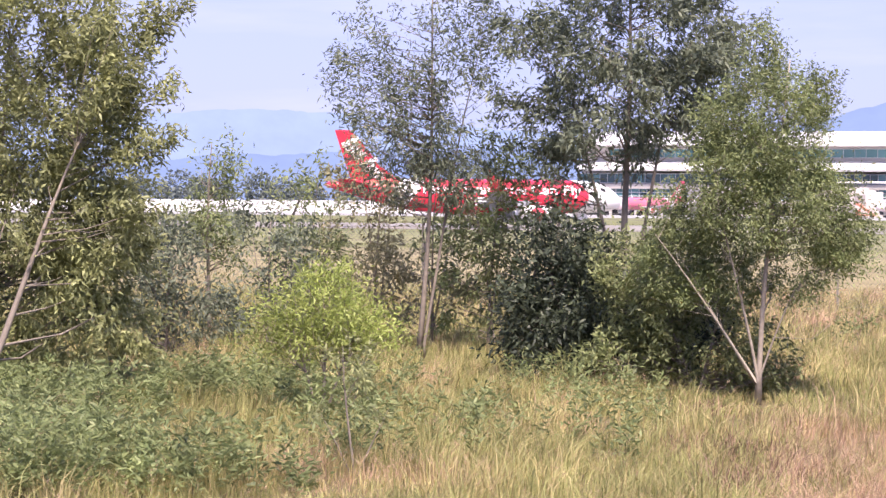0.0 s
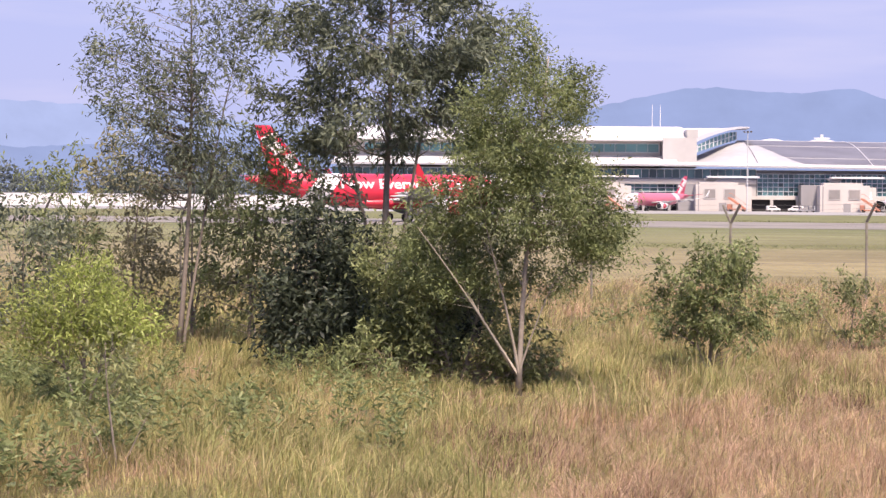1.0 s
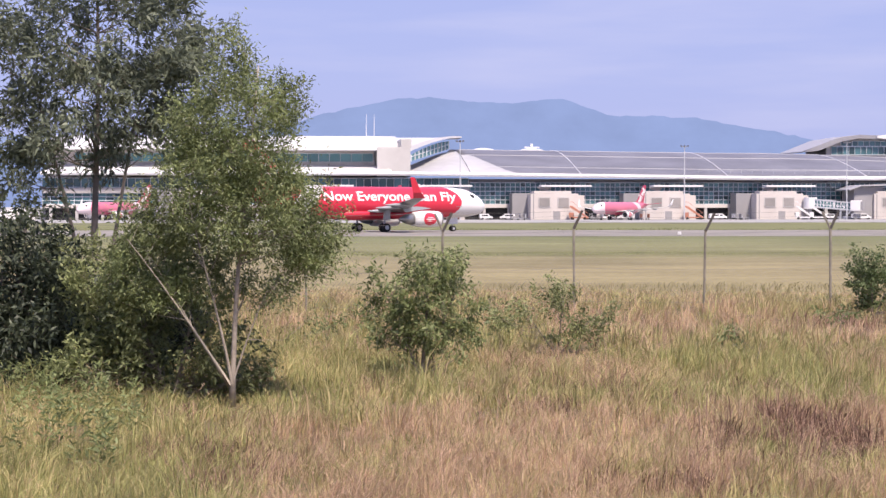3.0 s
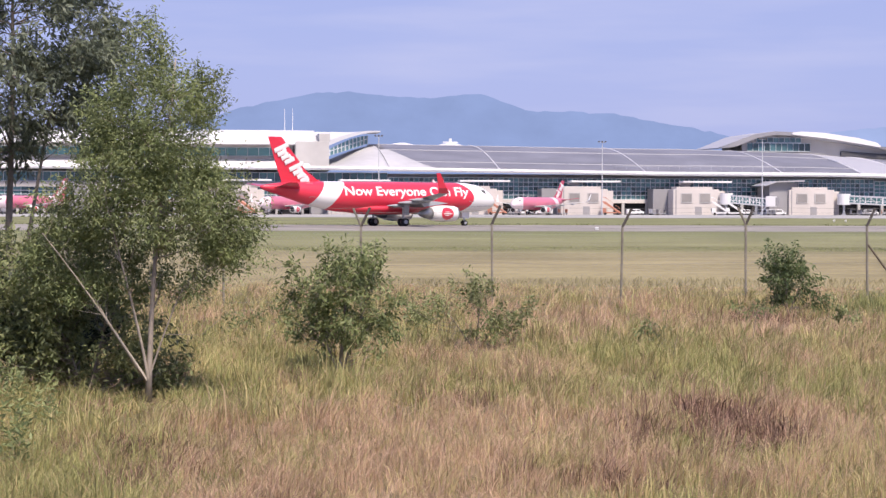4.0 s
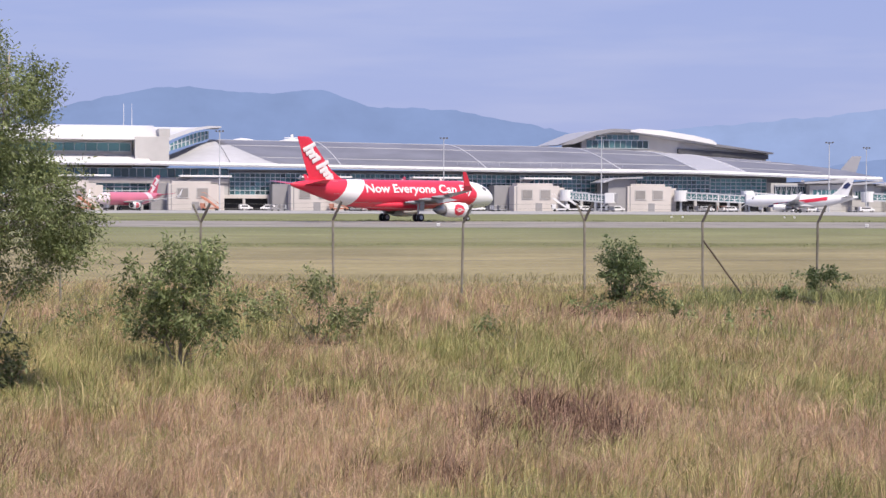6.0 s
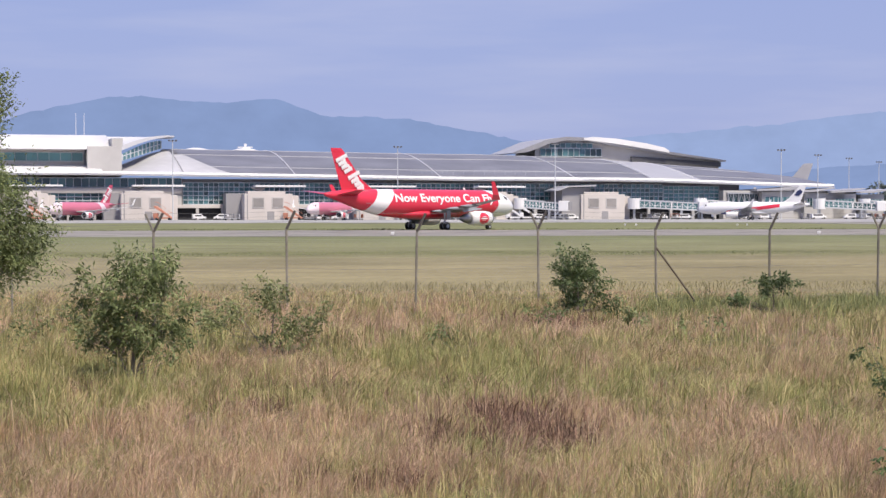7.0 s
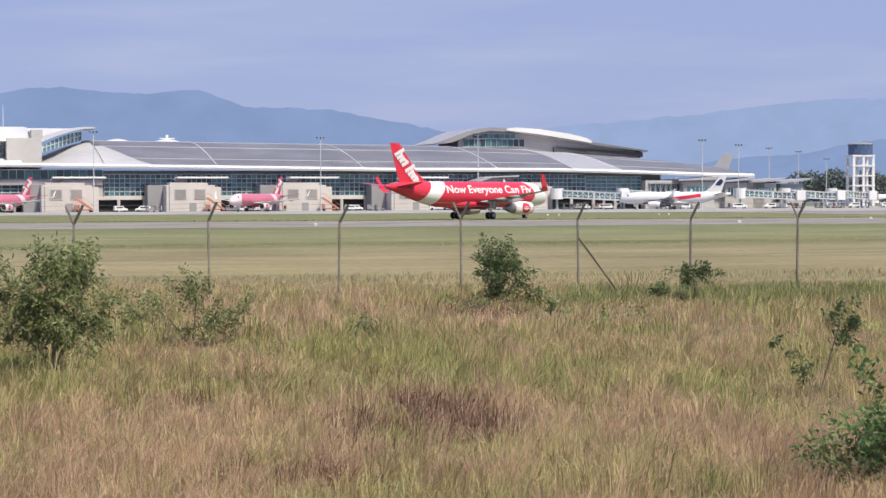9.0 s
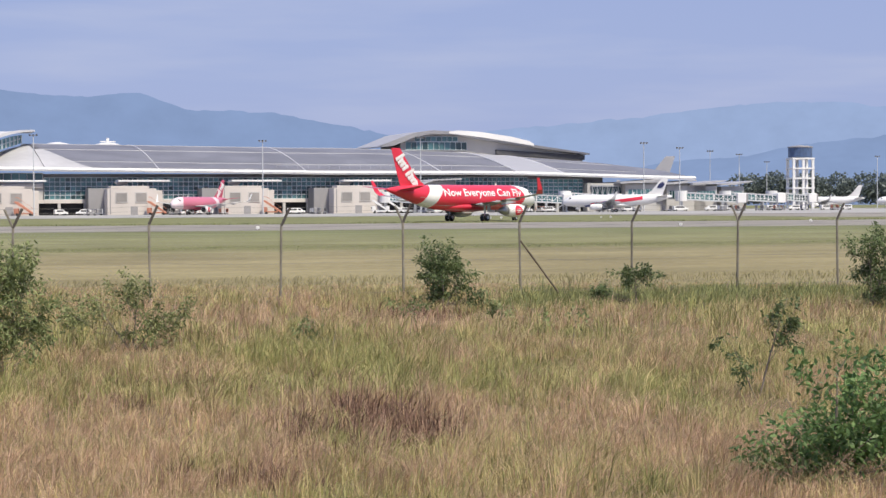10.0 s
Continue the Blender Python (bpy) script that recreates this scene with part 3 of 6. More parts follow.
    part("skylight", loft([[(u, 68, z), (u, 92, z), (u, 92, z + h), (u, 68, z + h)] for u, z, h in ((110, 31.8, 0.7), (114, 31.4, 1.6), (124, 30.4, 2.1), (138, 28.4, 2.2), (146, 27.2, 1.7), (148, 26.9, 0.8))]), "white", t, "bright white raised roof skylight")
    part("hall_wall", loft([[(u, 72, 18), (u, 72, hall_edge(u)[0] + 0.1), (u, 100, hall_edge(u)[0] + 0.1), (u, 100, 18)] for u in (90, 94, 98, 103, 108, 116, 130, 150, 172)]), "concrete", t)
    glazing(t, 92, 119, 25.2, 28.4, 71.6, 11, 1)
    glazing(t, 96, 115, 28.6, 30.6, 71.6, 8, 1)
    part("louvre_band", loft([[(u, 70.6, z), (u, 71.9, z), (u, 71.9, z + 1.9), (u, 70.6, z + 1.9)] for u, z in ((132, 23.4), (150, 22.5), (172.5, 21.3))]), "louvre", t, "dark louvred clerestory band")
    # end pavilion with truss screen
    part("end_wall", boxes((141.3, -4, 0, 192, 40, 10.6)), "concrete", t)
    bm = bmesh.new()
    for i in range(9):
        u = 143 + i * 2.2
        box(bm, u - 0.15, -4.7, 5.6, u + 0.15, -4.3, 9.4)
    for i in range(8):
        u = 143 + i * 2.2
        tube(bm, [(u, -4.5, 5.6), (u + 1.1, -4.5, 9.4), (u + 2.2, -4.5, 5.6)], [0.16] * 3, 4)
    box(bm, 142.6, -4.8, 9.3, 161, -4.1, 9.8)
    box(bm, 142.6, -4.8, 5.2, 161, -4.1, 5.7)
    part("truss_screen", bm, "steel", t, "white triangular truss screen over dark glass")
    part("screen_glass", boxes((142.7, -4.08, 5.2, 161, -4.02, 9.8)), "glass", t)


def build_gate(u, wide, canopy):
    g = thing("boarding_gate", TB @ pose(u, 0, 0), "cream concrete boarding gate block with two windows", "boarding gate", "boarding gates along the terminal")
    h = wide / 2
    part("body", boxes((-h, -17, 0, h, -9.95, 9.2), (-h + 1.2, -16.9, 9.2, h - 2.5, -10, 10.1), (h - 0.2, -15.5, 0, h + 2.4, -11, 8.6), bevel=0.06), "cream", g)
    part("link", boxes((-h - 5.5, -9.9, 0, -h + 3, -1.7, 9.4)), "grey_wall", g, "grey link block")
    for x in (-h + 3.0, h - 7.2):
        w = part("window", boxes((x - 0.2, -17.2, 4.3, x + 4.0, -16.96, 7.9)), "concrete", g)
        part("pane", boxes((x + 0.1, -17.26, 4.6, x + 3.7, -17.14, 7.6)), "blind", w)
    part("joint", boxes((-h + 0.8, -17.03, 0.2, -h + 1.2, -16.97, 9)), "grey_wall", g)
    part("service_door", boxes((h - 9, -17.05, 0.1, h - 6.5, -16.97, 3.0)), "grey_wall", g)
    if canopy:
        part("canopy", boxes((h - 13, -16, 11.6, h + 5, -9.98, 12.2), bevel=0.05), "white", g, "thin white flat canopy")
        part("bracket", loft([[(h - 14, -13, 11.4), (h - 8.5, -13, 11.55), (h - 10.5, -13, 10.1), (h - 13, -13, 10.6)], [(h - 14, -12, 11.4), (h - 8.5, -12, 11.55), (h - 10.5, -12, 10.1), (h - 13, -12, 10.6)]]), "grey_wall", g)
    else:
        part("roof", loft([[(-h - 9.5, y, 10.7), (-h - 5, y, 12.3), (-h + 5.5, y, 12.7), (-h + 5.5, y, 12.1), (-h - 5, y, 11.8), (-h - 9.5, y, 10.3)] for y in (-18, -2)]), "roof_grey_light", g, "thin upswept grey roof")
        part("infill", boxes((-h - 7, -16, 0, -h + 3.6, -2, 11.7)), "grey_wall", g, "grey stair block")


build_terminal()
for gu in (-161, -120, -78.5, -36, 4, 45):
    build_gate(gu, 17, True)
build_gate(88, 17, False)


def build_pier(u, v, wide, high):
    p = thing("pier_building", TB @ pose(u, v, 0), "pale concrete pier building with upswept roof", "building", "pier buildings beyond the terminal")
    part("wall", boxes((-wide / 2, 0, 0, wide / 2, 14, high)), "concrete", p)
    part("roof", loft([[(-wide / 2 - 3, y, high + 0.9), (0, y, high + 1.4), (wide / 2 + 3, y, high + 2.2), (wide / 2 + 3, y, high + 1.8), (0, y, high + 0.6), (-wide / 2 - 3, y, high + 0.2)] for y in (-2, 16)]), "roof_grey_light", p, "thin upswept white roof")
    wdw = part("window", boxes((-wide / 2 + 1, -0.25, 5, wide / 2 - 1, 0.02, high - 2)), "glass", p)
    part("window_frame", boxes(*[(-wide / 2 + 1 + k * (wide - 2) / 6 - 0.1, -0.4, 5, -wide / 2 + 1 + k * (wide - 2) / 6 + 0.1, -0.2, high - 2) for k in range(7)]), "mullion", wdw)


for pu, pv, pw, ph in ((162, -8, 13, 10.4), (178, -7, 9, 9.9), (192, -4, 10, 9.8), (206, 0, 10, 9.6)):
    build_pier(pu, pv, pw, ph)


def build_jet_bridge(u, v, length, turn=0.0):
    j = thing("jet_bridge", TB @ pose(u, v, 0, 0, 0, turn), "pale grey glazed passenger boarding bridge on steel legs", "boarding bridge", "boarding bridges on the apron")
    drop = lambda x: -1.1 * x / length  # the tunnel dips towards its cab
    def run(x0, x1, y, z0, z1):
        return loft([[(x, -y, z0 + drop(x)), (x, y, z0 + drop(x)), (x, y, z1 + drop(x)), (x, -y, z1 + drop(x))] for x in (x0, x1)])
    half = length * 0.55
    for x0, x1, y, g, n in ((0, half, 1.55, "glass_teal", 6), (half + 0.02, length, 1.3, "glass", 5)):
        part("tunnel_floor", run(x0, x1, y, 4.2, 4.75), "pale_metal", j)
        part("tunnel_roof", run(x0, x1, y + 0.08, 6.75, 7.3 - 0.1 * (y < 1.4)), "pale_metal", j)
        part("glazing", run(x0 + 0.05, x1 - 0.05, y - 0.1, 4.76, 6.74), g, j, "tinted glass tunnel sides")
        part("rail", run(x0 + 0.02, x1 - 0.02, y - 0.04, 5.35, 5.5), "white", j)
        for k in range(n + 1):
            x = x0 + 0.15 + (x1 - x0 - 0.3) * k / n
            part("rib", run(x - 0.12, x + 0.12, y - 0.02, 4.76, 6.74), "white", j)
            if k < n:
                xx = x + (x1 - x0 - 0.3) / n
                for sg in (-1, 1):
                    a, b = (4.8, 6.7) if k % 2 else (6.7, 4.8)
                    part("diagonal", rod((x, sg * (y - 0.06), a + drop(x)), (xx, sg * (y - 0.06), b + drop(xx)), 0.07, 5), "white", j)
    part("rotunda", loft([[(-1.5 + 2.4 * math.cos(a), 2.4 * math.sin(a), z) for a in [k * math.pi / 8 for k in range(16)]] for z in (3.8, 7.8)]), "white", j)
    part("cab", boxes((length, -2.2, 3.0, length + 3.4, 2.2, 6.7), bevel=0.15), "white", j, "white docking cab")
    part("bellows", boxes((length + 3.41, -1.9, 3.3, length + 4.2, 1.9, 6.4)), "grey_wall", j)
    for x, h in ((-1.5, 4.2), (length * 0.72, 3.45)):
        part("leg", boxes((x - 0.35, -1.2, 0.4, x + 0.35, -0.7, h), (x - 0.35, 0.7, 0.4, x + 0.35, 1.2, h), (x - 0.6, -1.5, 0, x + 0.6, 1.5, 0.5)), "steel", j)
    part("stair", loft([[(length * 0.8, y, 0), (length * 0.8 + 0.5, y, 0), (length + 0.5, y, 3.1), (length, y, 3.1)] for y in (-2.9, -2.3)]), "steel", j)


for ju, jv, jl, jt in ((57, -19, 13, -28), (101, -19, 22, -16), (126, -21, 20, 12), (178, -14, 20, -16), (200, -8, 20, -4), (225, 0, 14, -4)):
    build_jet_bridge(ju, jv, jl, jt)


def build_mast(az, d, high):
    m = thing("light_mast", pose(*at(az, d)), "tall grey steel apron floodlight mast", "light mast", "apron floodlight masts")
    part("pole", rod((0, 0, 0), (0, 0, high), 0.24, 8, 0.13), "pale_metal", m)
    part("crossarm", boxes((-1.3, -0.12, high - 0.1, 1.3, 0.12, high + 0.1)), "steel", m)
    for x in (-1.1, 0, 1.1):
        part("floodlight", boxes((x - 0.3, -0.5, high + 0.1, x + 0.3, 0.1, high + 0.45), bevel=0.05), "arm", m, "dark floodlight head")


for ma, md, mh in ((-14.2, 590, 26.5), (-5.84, 600, 26.0), (1.22, 610, 24.5), (6.2, 620, 25.8), (13.24, 640, 24), (14.36, 700, 24), (15.3, 780, 25), (16.2, 820, 24.5), (17.05, 860, 22), (20.4, 900, 25)):
    build_mast(ma, md, mh)


def build_tower():
    t = thing("water_tower", pose(*at(18.07, 940)), "white concrete frame tower with a dark blue tank", "tower")
    s = 5.0
    for x in (-s, 0, s):
        for y in (-s, s):
            part("column", boxes((x - 0.6, y - 0.6, 0, x + 0.6, y + 0.6, 25.5)), "white", t)
    for z in (5, 10, 15, 20, 25):
        part("ring_beam", boxes((-s - 0.8, -s - 0.8, z, s + 0.8, -s + 0.8, z + 0.8), (-s - 0.8, s - 0.8, z, s + 0.8, s + 0.8, z + 0.8), (-s - 0.79, -s + 0.81, z, -s + 0.8, s - 0.81, z + 0.8), (s - 0.8, -s + 0.81, z, s + 0.79, s - 0.81, z + 0.8)), "white", t)
    part("tank", loft([[(6.1 * math.cos(a), 6.1 * math.sin(a), z) for a in [k * math.pi / 12 for k in range(24)]] for z in (26.1, 31)]), "tower_blue", t, "dark blue cylindrical tank")
    part("tank_rim", loft([[(r * math.cos(a), r * math.sin(a), z) for a in [k * math.pi / 12 for k in range(24)]] for r, z in ((6.4, 31.01), (6.4, 31.5), (3.6, 32), (1, 32.2))]), "grey_wall", t)


build_tower()


# ---- apron clutter ----
def build_stair_truck(u, v, turn, colour="orange"):
    s = thing("stair_truck", TB @ pose(u, v, 0.03, 0, 0, turn), colour + " mobile passenger stairs on a small truck", "stair truck", "stair trucks by the gates")
    part("chassis", boxes((-3.2, -1.1, 0.5, 3.2, 1.1, 1.0), bevel=0.05), colour, s)
    cab = part("cab", boxes((2.0, -1.1, 1.0, 3.4, 1.1, 2.5), bevel=0.12), colour, s)
    part("windscreen", boxes((3.38, -0.95, 1.6, 3.44, 0.95, 2.3)), "dark", cab)
    part("stair", loft([[(-3.0, y, 1.0), (-2.0, y, 1.0), (3.2, y, 4.4), (3.2, y, 4.9), (2.2, y, 4.7)] for y in (-0.9, 0.9)]), colour, s)
    part("rail", tube(bmesh.new(), [(-3.0, -0.95, 2.2), (2.4, -0.95, 6.2), (3.3, -0.95, 6.2)], [0.09] * 3, 5), colour, s)
    for x in (-2.2, 2.3):
        for y in (-1.0, 1.0):
            part("wheel", loft([[(x + 0.45 * math.cos(a), y + w, 0.45 + 0.45 * math.sin(a)) for a in [k * math.pi / 6 for k in range(12)]] for w in (-0.14, 0.14)]), "tyre", s)


def build_cart(u, v, turn, colour, load):
    c = thing("baggage_cart", TB @ pose(u, v, 0.03, 0, 0, turn), colour.replace("_", " ") + " baggage cart standing on the apron", "baggage cart", "baggage carts on the apron")
    part("deck", boxes((-1.6, -0.75, 0.45, 1.6, 0.75, 0.62), bevel=0.03), "steel", c)
    part("canopy", boxes((-1.6, -0.78, 1.95, 1.6, 0.78, 2.05), (-1.6, -0.74, 0.63, -1.52, 0.74, 1.94), (1.52, -0.74, 0.63, 1.6, 0.74, 1.94), bevel=0.02), colour, c)
    part("drawbar", rod((1.6, 0, 0.5), (2.5, 0, 0.35), 0.05, 6), "steel", c)
    if load:
        part("load", boxes((-1.3, -0.6, 0.63, 0.2, 0.6, 1.3), (0.3, -0.55, 0.63, 1.3, 0.55, 1.0), bevel=0.08), "grey_wall", c)
    for x in (-1.1, 1.1):
        for y in (-0.65, 0.65):
            part("wheel", loft([[(x + 0.24 * math.cos(a), y + w, 0.24 + 0.24 * math.sin(a)) for a in [k * math.pi / 5 for k in range(10)]] for w in (-0.08, 0.08)]), "tyre", c)


def build_van(u, v, turn, long=4.8):
    c = thing("service_van", TB @ pose(u, v, 0.03, 0, 0, turn), "white airport service van on the apron", "van", "service vans on the apron")
    part("body", loft([[(x, -0.95 * w, 0.45), (x, 0.95 * w, 0.45), (x, 0.95 * w, 1.1), (x, 0.82 * w, z), (x, -0.82 * w, z), (x, -0.95 * w, 1.1)] for x, w, z in ((-long / 2, 0.96, 1.9), (-long / 2 + 0.2, 1, 2.05), (long / 2 - 1.7, 1, 2.05), (long / 2 - 0.9, 1, 1.25), (long / 2, 0.94, 1.1))]), "white", c)
    part("side_window", boxes((-long / 2 + 0.6, -0.97, 1.25, long / 2 - 1.7, 0.97, 1.75)), "dark", c)
    for x in (-long / 2 + 0.9, long / 2 - 0.9):
        for y in (-0.85, 0.85):
            part("wheel", loft([[(x + 0.34 * math.cos(a), y + w, 0.34 + 0.34 * math.sin(a)) for a in [k * math.pi / 6 for k in range(12)]] for w in (-0.12, 0.12)]), "tyre", c)


for su, sv in ((-73, -21), (-28, -21), (13, -21), (-115, -21)):
    build_stair_truck(su, sv, 160)
for su, sv, st in ((52, -24, 170), (57, -25, 165), (140, -24, 20)):
    build_stair_truck(su, sv, st, "white")
clutter = random.Random(4)
for k in range(34):
    build_cart(clutter.choice((-66, -52, -20, -8, 20, 30, 60, 70, 104, 112, 146, 170, 182, 194, 206, 214, 226, 240, 252)) + clutter.uniform(-4, 4), -20 - clutter.uniform(0, 14), clutter.uniform(-25, 25), clutter.choice(("white", "orange", "grey_wall", "navy", "pale_metal")), k % 2)
for vu, vv, vt, vl in ((20, -24, 5, 4.8), (116, -26, 0, 6.2), (171, -24, 0, 6.0), (186, -20, 170, 4.8), (215, -16, 0, 5.6), (243, -10, 0, 6.0), (254, -6, 175, 4.8), (-60, -14, 10, 4.6), (-52, -12, 170, 5.2), (-17, -13, 0, 4.6), (-10, -14, 180, 6.0), (24, -13, 0, 5.5), (62, -22, 8, 4.8), (68, -21, 175, 6.4), (74, -22, 0, 5.0), (108, -24, 0, 4.8), (150, -22, 10, 5.0), (196, -18, 0, 5.2), (228, -10, 170, 5.0)):
    build_van(vu, vv, vt, vl)


def build_marker(az, d):
    k = thing("runway_marker", pose(*at(az, d), 0, 0, -az), "small white runway edge marker on the grass", "runway marker", "runway edge markers")
    part("board", boxes((-0.19, -0.1, 0.12, 0.19, 0.1, 0.42), bevel=0.03), "white", k)
    part("foot", boxes((-0.06, -0.06, -0.1, 0.06, 0.06, 0.13)), "steel", k)


for ka, kd in ((1.06, 203), (14.4, 214), (18.4, 255), (8.4, 345), (8.75, 345), (11.9, 350), (12.2, 350), (-13.5, 200)):
    build_marker(ka, kd)

# ---- airliners ----
def livery(name, body, ring, nose_at):
    """Fuselage paint: body colour with a pale nose and a slanted pale ring before the tail."""
    m = mat(name, body, tuple(c * 0.92 for c in body), 0.4, 0.33, coat=0.4, stain=0.06)
    n, l = m.node_tree.nodes, m.node_tree.links
    bs = n["Principled BSDF"]
    src = bs.inputs["Base Color"].links[0].from_socket
    tc = n.new("ShaderNodeTexCoord")
    sp = n.new("ShaderNodeSeparateXYZ")
    l.new(tc.outputs["Object"], sp.inputs[0])

    def math_node(op, a, b):
        k = n.new("ShaderNodeMath")
        k.operation = op
        for i, v in enumerate((a, b)):
            if isinstance(v, (int, float)):
                k.inputs[i].default_value = v
            else:
                l.new(v, k.inputs[i])
        return k.outputs[0]
    zc = math_node("SUBTRACT", sp.outputs["Z"], 3.9)
    bow = math_node("MULTIPLY", math_node("MULTIPLY", zc, zc), 0.45)
    nose = math_node("GREATER_THAN", math_node("ADD", sp.outputs["X"], bow), nose_at)
    sl = math_node("SUBTRACT", sp.outputs["X"], math_node("MULTIPLY", zc, 0.75))
    dist = math_node("ABSOLUTE", math_node("ADD", sl, 9.5), 0)
    rg = math_node("LESS_THAN", dist, 1.5)
    fac = math_node("MAXIMUM", nose, rg)
    mx = n.new("ShaderNodeMixRGB")
    l.new(fac, mx.inputs[0])
    l.new(src, mx.inputs[1])
    mx.inputs[2].default_value = (*ring, 1)
    l.new(mx.outputs[0], bs.inputs["Base Color"])
    return m


FUS = [(0, 0.06, 3.30), (0.25, 0.55, 3.33), (0.7, 0.95, 3.42), (1.4, 1.32, 3.55), (2.3, 1.62, 3.70), (3.4, 1.84, 3.82), (4.8, 1.98, 3.88), (6.2, 2.03, 3.9), (12, 2.03, 3.9), (18, 2.03, 3.9), (24, 2.03, 3.9),
       (26.5, 1.95, 3.98), (29, 1.72, 4.2), (31.5, 1.38, 4.5), (33.8, 1.0, 4.8), (35.8, 0.6, 5.02), (37.2, 0.3, 5.12), (37.57, 0.14, 5.14)]


def fus_at(x):
    s = 18.8 - x
    return float(np.interp(s, [f[0] for f in FUS], [f[1] for f in FUS])), float(np.interp(s, [f[0] for f in FUS], [f[2] for f in FUS]))


def foil(root, tip, thick, n=10):
    """A wing between two chords: each (lead x, y, z, chord)."""
    rings = []
    for (lx, y, z, c), th in ((root, thick), (tip, thick * 0.8)):
        ring = []
        for k in range(n):
            s = k / (n - 1)
            ring.append((lx - c * s, y, z + c * th * 1.5 * (math.sqrt(s + 0.002) - s)))
        for k in range(n - 2, 0, -1):
            s = k / (n - 1)
            ring.append((lx - c * s, y, z - c * th * 0.9 * (math.sqrt(s) - s)))
        rings.append(ring)
    return loft(rings)


def wheel(parent, x, y, r, w):
    t = part("tyre", loft([[(x + rr * math.cos(a), yy, r + rr * math.sin(a)) for a in [k * math.pi / 10 for k in range(20)]] for rr, yy in ((r * 0.75, y - w / 2), (r, y - w * 0.35), (r, y + w * 0.35), (r * 0.75, y + w / 2))]), "tyre", parent, "black rubber tyre", smooth=False)
    part("hub", loft([[(x + r * 0.5 * math.cos(a), yy, r + r * 0.5 * math.sin(a)) for a in [k * math.pi / 6 for k in range(12)]] for yy in (y - w / 2 - 0.03, y + w / 2 + 0.03)]), "steel", t)


def lettering(parent, words, x0, x1, size, z, material, side):
    """Words laid on the fuselage side, following its curve."""
    cu = bpy.data.curves.new("lettering", "FONT")
    cu.body, cu.size, cu.offset = words, 1.0, 0.022
    tmp = new("lettering_tmp", cu)
    bpy.context.view_layer.update()
    me = bpy.data.meshes.new_from_object(tmp.evaluated_get(bpy.context.evaluated_depsgraph_get()))
    bpy.data.objects.remove(tmp)
    bm = bmesh.new()
    bm.from_mesh(me)
    xs = [v.co.x for v in bm.verts]
    k = (x1 - x0) / (max(xs) - min(xs))
    for v in bm.verts:
        v.co = Vector(((v.co.x - min(xs)) * k, v.co.y * size, 0))
    bmesh.ops.triangulate(bm, faces=bm.faces[:])
    for j in range(-2, 9):
        bmesh.ops.bisect_plane(bm, geom=bm.verts[:] + bm.edges[:] + bm.faces[:], plane_co=(0, j * size / 7, 0), plane_no=(0, 1, 0))
    for v in bm.verts:
        x = x0 + v.co.x if side < 0 else x1 - v.co.x
        r, cz = fus_at(x)
        zz = z + v.co.y
        d = max(0.05, (r + 0.045) ** 2 - ((zz - cz) / 1.03) ** 2)
        v.co = Vector((x, side * math.sqrt(d), zz))
    part("lettering", bm, material, parent, "white slogan lettering")


